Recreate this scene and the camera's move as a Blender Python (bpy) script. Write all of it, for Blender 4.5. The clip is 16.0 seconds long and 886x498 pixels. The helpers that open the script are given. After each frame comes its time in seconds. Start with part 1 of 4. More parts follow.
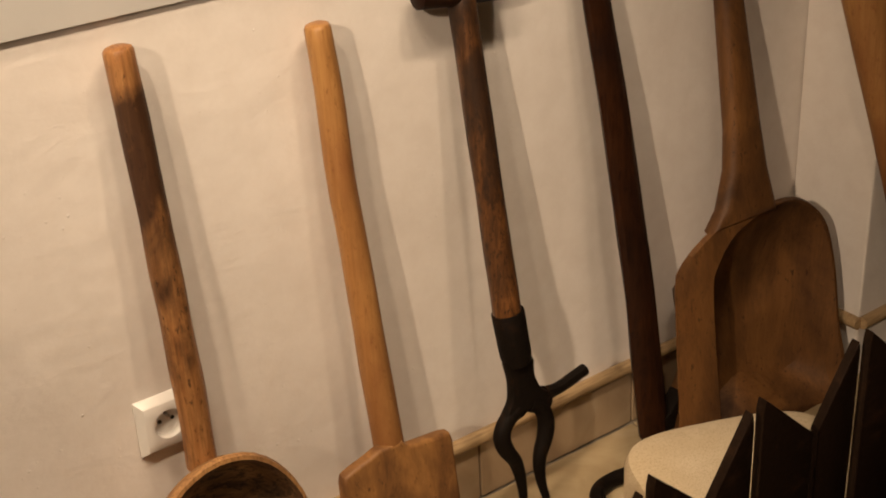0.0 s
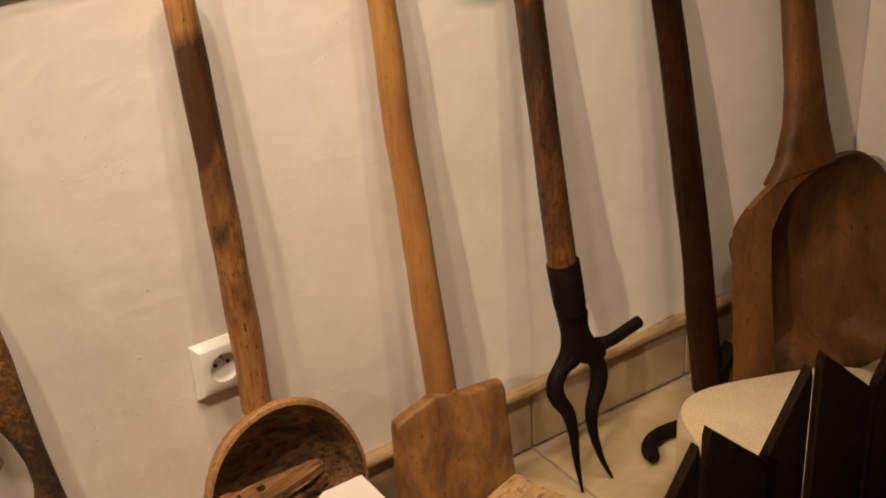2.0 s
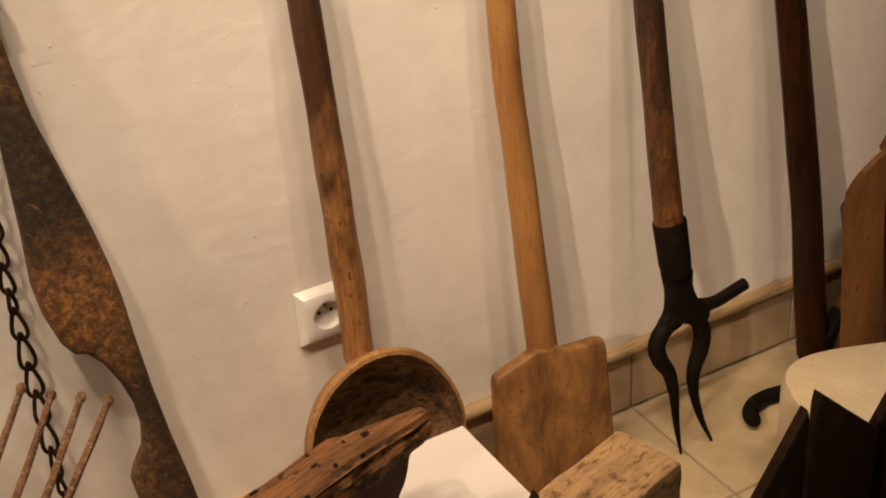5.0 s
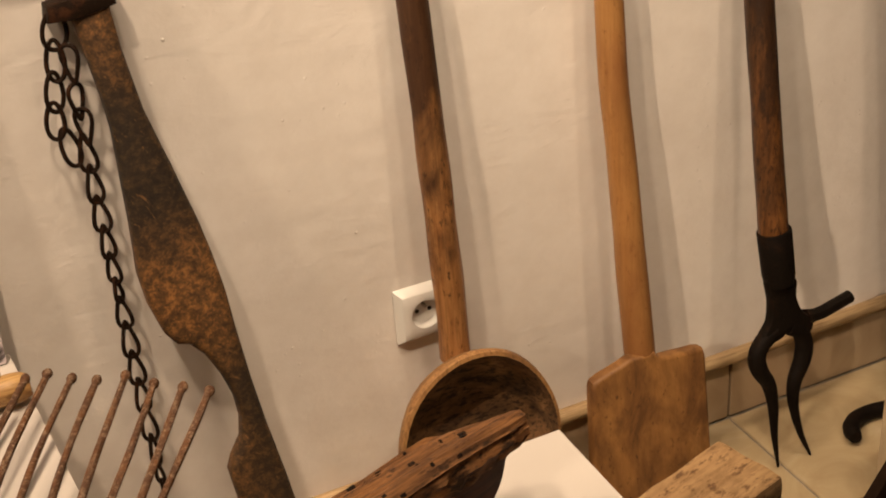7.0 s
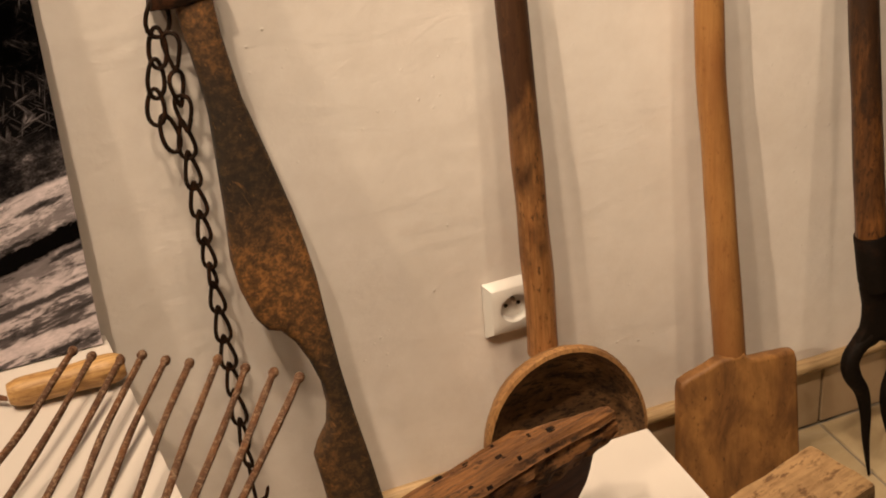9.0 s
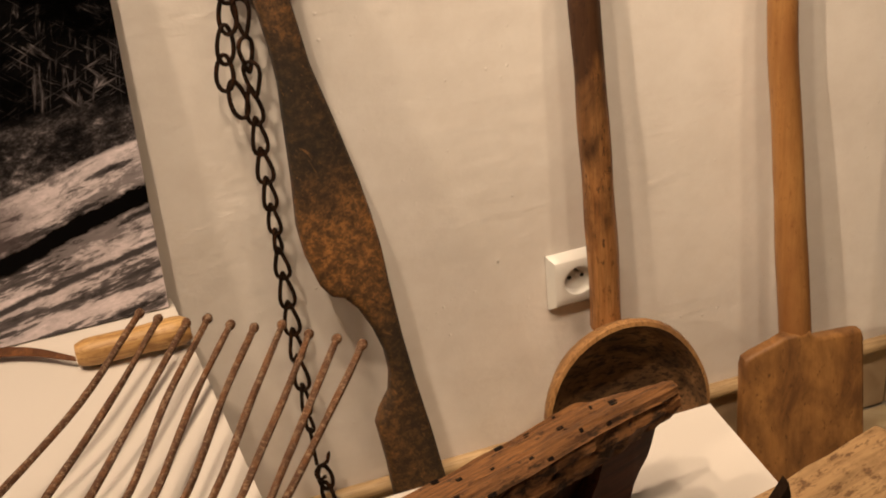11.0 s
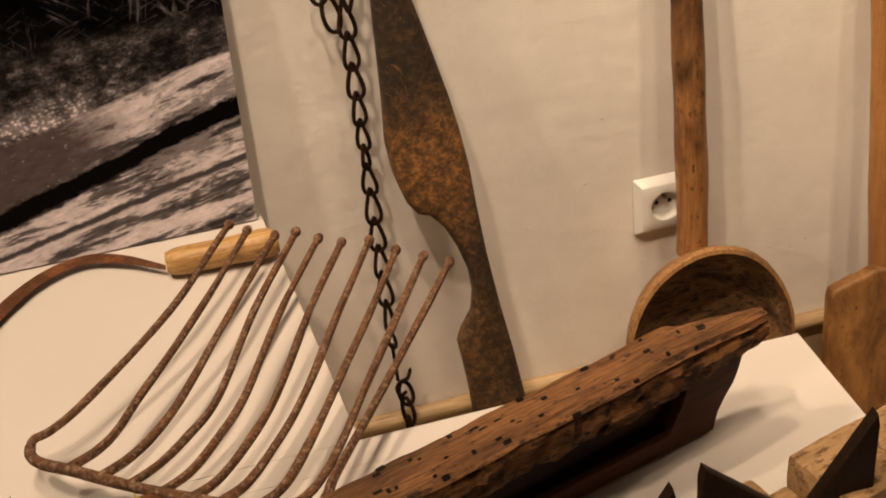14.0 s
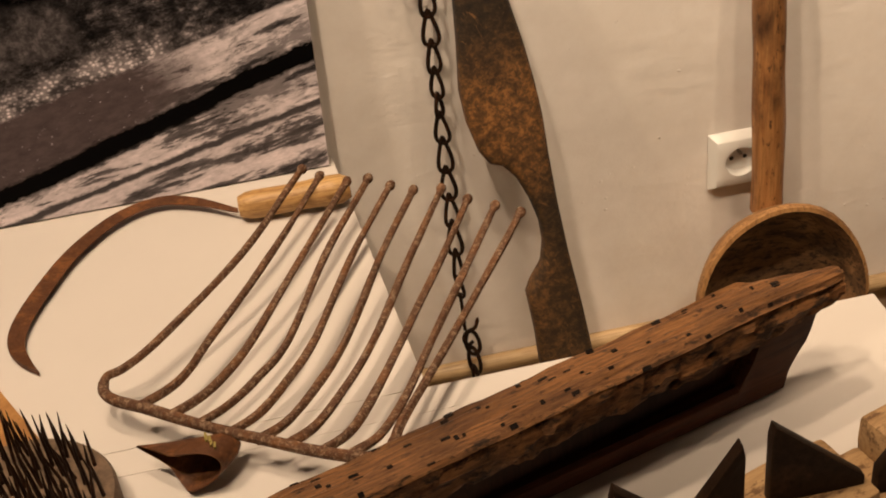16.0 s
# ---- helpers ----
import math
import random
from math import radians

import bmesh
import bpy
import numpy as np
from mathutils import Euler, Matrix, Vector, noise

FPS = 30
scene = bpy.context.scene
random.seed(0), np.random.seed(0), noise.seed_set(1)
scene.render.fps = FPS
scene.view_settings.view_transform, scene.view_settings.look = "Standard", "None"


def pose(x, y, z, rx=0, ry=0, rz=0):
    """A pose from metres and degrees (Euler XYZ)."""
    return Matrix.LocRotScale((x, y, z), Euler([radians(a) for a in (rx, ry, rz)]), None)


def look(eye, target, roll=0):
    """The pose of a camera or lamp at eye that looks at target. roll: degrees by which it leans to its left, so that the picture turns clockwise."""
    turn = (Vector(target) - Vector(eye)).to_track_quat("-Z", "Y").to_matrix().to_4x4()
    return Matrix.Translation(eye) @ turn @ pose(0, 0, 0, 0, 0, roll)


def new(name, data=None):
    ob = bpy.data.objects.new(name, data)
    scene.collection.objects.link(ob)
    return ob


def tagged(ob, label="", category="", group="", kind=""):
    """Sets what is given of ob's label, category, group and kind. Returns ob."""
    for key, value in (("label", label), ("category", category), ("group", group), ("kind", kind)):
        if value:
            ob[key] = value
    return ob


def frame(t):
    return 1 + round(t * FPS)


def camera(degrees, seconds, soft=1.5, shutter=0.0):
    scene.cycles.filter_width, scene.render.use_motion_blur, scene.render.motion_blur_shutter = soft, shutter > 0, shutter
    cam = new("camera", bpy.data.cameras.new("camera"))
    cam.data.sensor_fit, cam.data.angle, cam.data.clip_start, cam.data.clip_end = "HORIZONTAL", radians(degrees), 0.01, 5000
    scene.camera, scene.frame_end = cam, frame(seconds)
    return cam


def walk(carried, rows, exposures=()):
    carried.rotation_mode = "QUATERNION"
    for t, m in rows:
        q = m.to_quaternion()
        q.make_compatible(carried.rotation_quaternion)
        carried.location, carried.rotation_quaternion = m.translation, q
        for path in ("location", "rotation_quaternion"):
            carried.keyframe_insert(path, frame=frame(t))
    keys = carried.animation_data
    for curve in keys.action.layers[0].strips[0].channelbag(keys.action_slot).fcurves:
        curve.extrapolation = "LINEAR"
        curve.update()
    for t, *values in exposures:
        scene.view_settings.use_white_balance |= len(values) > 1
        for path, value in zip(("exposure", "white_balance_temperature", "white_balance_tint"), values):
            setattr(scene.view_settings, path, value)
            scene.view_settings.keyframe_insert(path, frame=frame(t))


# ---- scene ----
EXPOSURES = [(0.0, 0.0), (16.0, 0.0)]
cam = camera(36.70, 16.0, soft=1.9)
PATH = [
    (0, -0.4871, -1.407, 1.3257, 63.1602, 2.7877, -36.398),
    (0.5, -0.4875, -1.4065, 1.3251, 62.7095, 2.8584, -35.7933),
    (1, -0.4896, -1.4049, 1.3223, 62.2642, 2.9253, -35.2503),
    (1.5, -0.4901, -1.404, 1.3194, 61.8062, 3.037, -34.7053),
    (2, -0.4912, -1.4017, 1.3201, 61.218, 3.0723, -34.0745),
    (2.5, -0.4923, -1.4006, 1.3184, 60.7492, 3.1462, -33.4637),
    (3, -0.4929, -1.3995, 1.3184, 60.3108, 3.1847, -32.7531),
    (3.5, -0.4936, -1.3969, 1.3164, 59.9894, 3.256, -32.0983),
    (4, -0.497, -1.395, 1.3139, 59.7794, 3.3569, -31.3904),
    (6.5, -0.5016, -1.3911, 1.3135, 59.8459, 4.0032, -26.3716),
    (7, -0.5051, -1.3882, 1.3134, 59.9663, 4.1149, -25.2298),
    (7.5, -0.5055, -1.3885, 1.313, 60.0923, 4.2643, -24.0788),
    (8, -0.5066, -1.3882, 1.3143, 60.1145, 4.4219, -23.0296),
    (8.5, -0.51, -1.387, 1.3121, 60.2004, 4.5067, -22.1898),
    (9, -0.5107, -1.3873, 1.3122, 60.06, 4.6168, -21.2307),
    (11.5, -0.5153, -1.3846, 1.3101, 58.6706, 5.0559, -17.8079),
    (12, -0.5177, -1.3833, 1.3071, 58.222, 5.0952, -17.2492),
    (12.5, -0.5191, -1.3838, 1.3071, 57.6937, 5.1103, -16.6609),
    (13, -0.5218, -1.386, 1.3067, 57.1831, 5.1564, -15.9881),
    (13.5, -0.5229, -1.3847, 1.3065, 56.6538, 5.214, -15.3331),
    (14, -0.5242, -1.3838, 1.3065, 56.1264, 5.3036, -14.6182),
    (14.5, -0.5257, -1.3836, 1.3042, 55.7307, 5.3508, -13.8908),
    (15, -0.5264, -1.383, 1.3042, 55.2293, 5.4551, -13.0468),
    (15.5, -0.5286, -1.382, 1.3032, 54.8062, 5.55, -12.2942),
    (16, -0.5299, -1.3817, 1.3032, 54.3687, 5.6787, -11.4455),
]
walk(cam, [(t, pose(x, y, z, rx, ry, rz)) for t, x, y, z, rx, ry, rz in PATH], EXPOSURES)

from mathutils.bvhtree import BVHTree

# ---- world and lamps ----
world = bpy.data.worlds.new("world")
scene.world = world
world.use_nodes = True
world.node_tree.nodes["Background"].inputs[0].default_value = (1.0, 0.82, 0.62, 1)
world.node_tree.nodes["Background"].inputs[1].default_value = 0.003


def ceiling_lamp(eye, target, watts, colour, size=0.07, spread=100):
    data = bpy.data.lights.new("spot", "SPOT")
    data.energy, data.color, data.spot_size, data.spot_blend = watts, colour, radians(spread), 0.9
    data.shadow_soft_size = size
    ob = new("spot_lamp", data)
    ob.matrix_world = look(eye, target)
    return ob


WARM = (1.0, 0.755, 0.525)
LAMPS = [((-1.50, -0.42, 2.60), (-0.80, -0.16, 0.58), 110, 62), ((-0.64, -0.48, 2.60), (-0.45, -0.20, 0.50), 74, 54), ((-0.90, -1.12, 2.60), (-0.46, -0.02, 0.82), 94, 60), ((-0.45, -1.12, 2.60), (0.20, -0.02, 0.72), 60, 54),
         ((0.14, -1.05, 2.60), (0.30, -0.02, 0.68), 56, 44), ((0.60, -1.05, 2.60), (0.32, -0.02, 0.68), 54, 42), ((-2.50, -2.10, 2.40), (1.08, -0.05, 0.48), 310, 23)]
for eye, target, watts, spread in LAMPS:
    ceiling_lamp(eye, target, watts, WARM, 0.045, spread)
# Added fill lamp that lifts the dark tones; it stands for no fitting.
glow = bpy.data.lights.new("fill_light", "AREA")
glow.energy, glow.color, glow.shape, glow.size, glow.size_y = 0.7, WARM, "RECTANGLE", 1.2, 0.6
lamp = new("fill_light", glow)
lamp.matrix_world = look((0.2, -2.0, 2.6), (0.1, -1.6, 0))


# ---- materials ----
def nodes_of(name):
    m = bpy.data.materials.new(name)
    m.use_nodes = True
    n, l = m.node_tree.nodes, m.node_tree.links
    return m, n, l, n["Principled BSDF"]


def ramp(n, l, src, stops):
    r = n.new("ShaderNodeValToRGB")
    e = r.color_ramp.elements
    while len(e) < len(stops):
        e.new(0.5)
    for k, (pos, c) in enumerate(stops):
        e[k].position = pos
        e[k].color = (*c, 1) if len(c) == 3 else c
    l.new(src, r.inputs[0])
    return r


def coords(n, l, scale, rot=(0, 0, 0), kind="Object"):
    tc, turn, mp = n.new("ShaderNodeTexCoord"), n.new("ShaderNodeMapping"), n.new("ShaderNodeMapping")
    turn.inputs["Rotation"].default_value = [radians(a) for a in rot]
    mp.inputs["Scale"].default_value = scale
    l.new(tc.outputs[kind], turn.inputs[0])
    l.new(turn.outputs[0], mp.inputs[0])
    return mp.outputs[0]


def noise_tex(n, l, vec, scale, detail=6, rough=0.6, distort=0.0):
    t = n.new("ShaderNodeTexNoise")
    t.inputs["Scale"].default_value, t.inputs["Detail"].default_value = scale, detail
    t.inputs["Roughness"].default_value, t.inputs["Distortion"].default_value = rough, distort
    l.new(vec, t.inputs["Vector"])
    return t.outputs["Fac"]


def mix(n, l, fac, a, b, mode="MIX"):
    m = n.new("ShaderNodeMix")
    m.data_type, m.blend_type = "RGBA", mode
    for sock, v in ((m.inputs[0], fac), (m.inputs[6], a), (m.inputs[7], b)):
        if isinstance(v, (int, float)):
            sock.default_value = v
        elif isinstance(v, tuple):
            sock.default_value = (*v, 1)
        else:
            l.new(v, sock)
    return m.outputs[2]


def bump(n, l, bsdf, height, strength, dist):
    b = n.new("ShaderNodeBump")
    b.inputs["Strength"].default_value, b.inputs["Distance"].default_value = strength, dist
    l.new(height, b.inputs["Height"])
    l.new(b.outputs[0], bsdf.inputs["Normal"])
    return b


def wood(name, light, dark, stain, turn=None, grain=9.0, stains=0.5, rough=0.55, relief=0.35, blotch=7.0, zone=(), specks=0.0, pores=0.75):
    """Grain runs upright, or level at the angle turn from x; stains and wear on top."""
    m, n, l, b = nodes_of(name)
    rot = (0, 0, 0) if turn is None else (0, 0, -turn)

    def shape(across, length):
        return (across, across, length) if turn is None else (length, across, across)

    v = coords(n, l, shape(grain, grain * 0.07), rot)
    g = noise_tex(n, l, v, 9, 8, 0.65, 0.6)
    col = ramp(n, l, g, [(0.28, dark), (0.5, tuple(0.5 * (x + y) for x, y in zip(light, dark))), (0.72, light)]).outputs[0]
    pore = noise_tex(n, l, coords(n, l, shape(260, 14), rot), 1.0, 4, 0.7)
    pr = ramp(n, l, pore, [(0.36, (0.45, 0.4, 0.36)), (0.55, (1, 1, 1))]).outputs[0]
    col = mix(n, l, pores, col, pr, "MULTIPLY")
    s = noise_tex(n, l, coords(n, l, shape(1, 0.45), rot), blotch, 8, 0.62, 0.4)
    if zone:
        # wear gathers in stretches along the height
        sep = n.new("ShaderNodeSeparateXYZ")
        l.new(coords(n, l, (1, 1, 1)), sep.inputs[0])
        zr = ramp(n, l, sep.outputs[2], [(z, (w, w, w)) for z, w in zone]).outputs[0]
        add = n.new("ShaderNodeMath")
        add.operation = "ADD"
        l.new(s, add.inputs[0])
        l.new(zr, add.inputs[1])
        less = n.new("ShaderNodeMath")
        less.operation = "SUBTRACT"
        less.inputs[1].default_value = 0.2
        l.new(add.outputs[0], less.inputs[0])
        s = less.outputs[0]
    sr = ramp(n, l, s, [(0.5 - 0.12 * stains, (0, 0, 0)), (0.74 - 0.16 * stains, (1, 1, 1))]).outputs[0]
    fac = n.new("ShaderNodeMath")
    fac.operation = "MULTIPLY"
    fac.inputs[1].default_value = min(1.0, 0.55 + 0.4 * stains)
    l.new(sr, fac.inputs[0])
    col = mix(n, l, fac.outputs[0], col, stain)
    if specks:
        sp = noise_tex(n, l, coords(n, l, shape(1, 0.4), rot), 150, 5, 0.72)
        col = mix(n, l, ramp(n, l, sp, [(0.60 - 0.1 * specks, (0, 0, 0)), (0.68 - 0.08 * specks, (0.85,) * 3)]).outputs[0], col, stain)
        col = mix(n, l, ramp(n, l, noise_tex(n, l, coords(n, l, shape(1, 0.3), rot), 60, 6, 0.75), [(0.58, (0, 0, 0)), (0.72, (0.45 * specks,) * 3)]).outputs[0], col, tuple(min(1, 1.5 * c) for c in light))
    l.new(col, b.inputs["Base Color"])
    rr = ramp(n, l, s, [(0.3, (rough - 0.1,) * 3), (0.8, (rough + 0.18,) * 3)])
    l.new(rr.outputs[0], b.inputs["Roughness"])
    b.inputs["Specular IOR Level"].default_value = 0.32
    h = mix(n, l, 0.5, pore, g)
    bump(n, l, b, h, relief, 0.002)
    return m


def yoke_wood():
    """Old painted wood: black-green above and along the edges, worn to rust-brown, scratched all over."""
    m, n, l, b = nodes_of("yoke_wood")
    v = coords(n, l, (1, 1, 1))
    big = noise_tex(n, l, coords(n, l, (1, 1, 0.7)), 6.5, 5, 0.55, 0.3)
    sep = n.new("ShaderNodeSeparateXYZ")
    l.new(v, sep.inputs[0])
    zone = ramp(n, l, sep.outputs[2], [(0.2, (0.18,) * 3), (0.32, (0.21,) * 3), (0.40, (0.13,) * 3), (0.47, (0.24,) * 3), (0.55, (0.26,) * 3), (0.66, (0.06,) * 3), (0.74, (0.07,) * 3), (0.82, (0.22,) * 3), (0.88, (0.26,) * 3)]).outputs[0]
    both = n.new("ShaderNodeMath")
    both.operation = "MULTIPLY_ADD"
    both.inputs[1].default_value = 0.62
    l.new(big, both.inputs[0])
    l.new(zone, both.inputs[2])
    big = both.outputs[0]
    col = ramp(n, l, big, [(0.36, (0.018, 0.012, 0.006)), (0.46, (0.034, 0.019, 0.008)), (0.58, (0.108, 0.052, 0.017)), (0.72, (0.205, 0.094, 0.028))]).outputs[0]
    mott = noise_tex(n, l, v, 95, 9, 0.85, 0.2)
    col = mix(n, l, 0.85, col, ramp(n, l, mott, [(0.41, (0.16, 0.14, 0.13)), (0.5, (0.7, 0.7, 0.7)), (0.59, (2.3, 2.15, 1.9))]).outputs[0], "MULTIPLY")
    scratch = noise_tex(n, l, coords(n, l, (130, 130, 26), (0, 28, 0)), 1.0, 5, 0.6, 1.5)
    col = mix(n, l, ramp(n, l, scratch, [(0.63, (0, 0, 0)), (0.70, (0.75, 0.75, 0.75))]).outputs[0], col, (0.27, 0.13, 0.045))
    l.new(col, b.inputs["Base Color"])
    b.inputs["Roughness"].default_value = 0.62
    bump(n, l, b, mott, 0.4, 0.002)
    return m


def iron(name, base, rust, amount, rough=0.6, scale=40.0, metal=0.5, relief=0.5, fleck=None):
    m, n, l, b = nodes_of(name)
    v = coords(n, l, (1, 1, 1))
    s = noise_tex(n, l, v, scale, 8, 0.7)
    r = ramp(n, l, s, [(0.62 - 0.3 * amount, base), (0.72 - 0.2 * amount, rust)])
    col = r.outputs[0]
    fine = noise_tex(n, l, v, scale * 7, 5, 0.7)
    col = mix(n, l, 0.6, col, ramp(n, l, fine, [(0.35, (0.45, 0.42, 0.4)), (0.6, (1, 1, 1))]).outputs[0], "MULTIPLY")
    if fleck:
        k = noise_tex(n, l, v, scale * 4.5, 7, 0.8)
        col = mix(n, l, ramp(n, l, k, [(0.50, (0, 0, 0)), (0.63, (0.75,) * 3)]).outputs[0], col, fleck)
    l.new(col, b.inputs["Base Color"])
    b.inputs["Metallic"].default_value, b.inputs["Roughness"].default_value = metal, rough
    b.inputs["Specular IOR Level"].default_value = 0.22
    bump(n, l, b, fine, relief, 0.0015)
    return m


def paint(name, colour, rough=0.6, vary=0.06, scale=6.0, relief=0.1, fine=180.0, depth=0.001):
    m, n, l, b = nodes_of(name)
    v = coords(n, l, (1, 1, 1))
    s = noise_tex(n, l, v, scale, 6, 0.6)
    lo = tuple(c * (1 - vary * 2) for c in colour)
    col = ramp(n, l, s, [(0.3, lo), (0.7, colour)]).outputs[0]
    l.new(col, b.inputs["Base Color"])
    b.inputs["Roughness"].default_value = rough
    bump(n, l, b, noise_tex(n, l, v, fine, 4, 0.6), relief, depth)
    return m


def plaster():
    """White distemper on uneven plaster: brush ridges, pimples and faint smudges."""
    m, n, l, b = nodes_of("plaster")
    v = coords(n, l, (1, 1, 1))
    big = noise_tex(n, l, v, 3.2, 6, 0.6)
    col = ramp(n, l, big, [(0.3, (0.73, 0.675, 0.62)), (0.68, (0.82, 0.77, 0.72))]).outputs[0]
    sm = noise_tex(n, l, v, 22, 5, 0.65)
    col = mix(n, l, 0.5, col, ramp(n, l, sm, [(0.3, (0.88, 0.86, 0.84)), (0.6, (1, 1, 1))]).outputs[0], "MULTIPLY")
    l.new(col, b.inputs["Base Color"])
    b.inputs["Roughness"].default_value = 0.72
    waves = noise_tex(n, l, coords(n, l, (7, 7, 13)), 1.0, 6, 0.55, 0.3)
    lump = noise_tex(n, l, v, 55, 5, 0.55)
    pim = n.new("ShaderNodeTexVoronoi")
    pim.inputs["Scale"].default_value = 58
    l.new(v, pim.inputs["Vector"])
    pr = ramp(n, l, pim.outputs["Distance"], [(0.03, (1, 1, 1)), (0.14, (0, 0, 0))])
    rare = ramp(n, l, noise_tex(n, l, v, 11, 2, 0.5), [(0.50, (0, 0, 0)), (0.60, (1, 1, 1))])
    dots = mix(n, l, 1.0, pr.outputs[0], rare.outputs[0], "MULTIPLY")
    patch = ramp(n, l, noise_tex(n, l, v, 4.5, 3, 0.5), [(0.5, (0.1,) * 3), (0.66, (1.0,) * 3)]).outputs[0]
    rub = mix(n, l, 1.0, noise_tex(n, l, coords(n, l, (45, 45, 120)), 1.0, 6, 0.6, 0.6), patch, "MULTIPLY")
    h = mix(n, l, 0.25, waves, lump)
    h = mix(n, l, 0.26, h, rub, "ADD")
    h = mix(n, l, 0.22, h, dots, "ADD")
    bump(n, l, b, h, 0.62, 0.005)
    return m


def tile_mat(name, a, c, d):
    m, n, l, b = nodes_of(name)
    v = coords(n, l, (1, 1, 1))
    s = noise_tex(n, l, v, 7, 7, 0.6, 1.2)
    col = ramp(n, l, s, [(0.3, a), (0.52, c), (0.72, d)]).outputs[0]
    info = n.new("ShaderNodeObjectInfo")
    tint = ramp(n, l, info.outputs["Random"], [(0.0, (0.9, 0.9, 0.9)), (1.0, (1, 1, 1))]).outputs[0]
    col = mix(n, l, 1.0, col, tint, "MULTIPLY")
    l.new(col, b.inputs["Base Color"])
    r = ramp(n, l, noise_tex(n, l, v, 18, 4, 0.6), [(0.3, (0.28,) * 3), (0.7, (0.5,) * 3)])
    l.new(r.outputs[0], b.inputs["Roughness"])
    bump(n, l, b, noise_tex(n, l, v, 120, 4, 0.6), 0.12, 0.001)
    return m


def stone():
    """Pale speckled stone with grey and tan grains."""
    m, n, l, b = nodes_of("speckled_stone")
    v = coords(n, l, (1, 1, 1))
    big = noise_tex(n, l, v, 9, 5, 0.6)
    col = ramp(n, l, big, [(0.3, (0.50, 0.39, 0.24)), (0.7, (0.62, 0.52, 0.36))]).outputs[0]
    grains = noise_tex(n, l, v, 380, 4, 0.7)
    col = mix(n, l, 0.8, col, ramp(n, l, grains, [(0.32, (0.66, 0.60, 0.52)), (0.48, (1, 1, 1)), (0.66, (1.1, 1.1, 1.1))]).outputs[0], "MULTIPLY")
    l.new(col, b.inputs["Base Color"])
    b.inputs["Roughness"].default_value = 0.9
    bump(n, l, b, grains, 0.6, 0.002)
    return m


def photo():
    """Monochrome print: two weathered logs in the foreground, rough dark ground and leaves behind."""
    m, n, l, b = nodes_of("photo_print")
    tc = n.new("ShaderNodeTexCoord")
    sep = n.new("ShaderNodeSeparateXYZ")
    l.new(tc.outputs["Object"], sep.inputs[0])

    def lin(a, src, c):
        q = n.new("ShaderNodeMath")
        q.operation = "MULTIPLY_ADD"
        q.inputs[1].default_value, q.inputs[2].default_value = a, c
        l.new(src, q.inputs[0])
        return q.outputs[0]

    def add(a, c, op="ADD"):
        q = n.new("ShaderNodeMath")
        q.operation = op
        l.new(a, q.inputs[0])
        l.new(c, q.inputs[1])
        return q.outputs[0]

    def span(src, lo, hi, soft):
        """1 between lo and hi, with soft ends."""
        wide = hi - lo + 2 * soft
        r = ramp(n, l, lin(1 / wide, src, (soft - lo) / wide), [(0.0, (0, 0, 0)), (2 * soft / wide, (1, 1, 1)), (1 - 2 * soft / wide, (1, 1, 1)), (1.0, (0, 0, 0))])
        return r.outputs[0]

    def slant(slope):
        return add(sep.outputs["Z"], lin(-slope, sep.outputs["X"], 0.0))

    # heights above lines that slant with the logs, roughened at two scales
    warp = noise_tex(n, l, coords(n, l, (9, 9, 9)), 1.0, 5, 0.6)
    fine = noise_tex(n, l, coords(n, l, (60, 60, 130), (0, 13, 0)), 1.0, 6, 0.7)
    rough = add(lin(0.016, warp, -0.008), lin(0.010, fine, -0.005))
    up = add(slant(0.235), rough)
    gap = add(slant(0.29), lin(1.3, rough, 0.0))
    crack = add(slant(0.224), rough)
    # bleached wood with dark torn streaks
    grain = noise_tex(n, l, coords(n, l, (9, 9, 46), (0, 13, 0)), 1.0, 9, 0.66, 0.15)
    gr = ramp(n, l, grain, [(0.37, (0.07,) * 3), (0.44, (0.15,) * 3), (0.475, (0.62,) * 3), (0.6, (0.80,) * 3), (0.7, (0.90,) * 3)]).outputs[0]
    tear = ramp(n, l, noise_tex(n, l, coords(n, l, (7, 7, 22), (0, 18, 0)), 1.0, 8, 0.72, 0.15), [(0.43, (0.22,) * 3), (0.49, (1.0,) * 3)]).outputs[0]
    wood_ = mix(n, l, 0.85, gr, tear, "MULTIPLY")
    wood_ = mix(n, l, 0.45, wood_, ramp(n, l, fine, [(0.35, (0.5,) * 3), (0.65, (1.25,) * 3)]).outputs[0], "MULTIPLY")
    wood_ = mix(n, l, span(crack, 0.6725, 0.6810, 0.0016), wood_, (0.07, 0.07, 0.07))
    # the upper log: bleached at one end, flat grey with crumbs at the other
    grey = mix(n, l, fine, (0.035, 0.030, 0.030), (0.14, 0.12, 0.12))
    crumbs = ramp(n, l, noise_tex(n, l, coords(n, l, (150, 150, 190)), 1.0, 3, 0.6), [(0.66, (0, 0, 0)), (0.72, (0.34,) * 3)]).outputs[0]
    grey = mix(n, l, 1.0, grey, crumbs, "LIGHTEN")
    far = ramp(n, l, add(lin(-4.0, sep.outputs["X"], -2.15), lin(1.2, warp, -0.6)), [(0.15, (0, 0, 0)), (0.62, (1, 1, 1))]).outputs[0]
    upper = mix(n, l, mix(n, l, 1.0, far, span(gap, 0.779, 1.2, 0.002), "MULTIPLY"), wood_, grey)
    col = mix(n, l, span(gap, 0.7585, 0.7820, 0.0022), upper, (0.002, 0.002, 0.002))
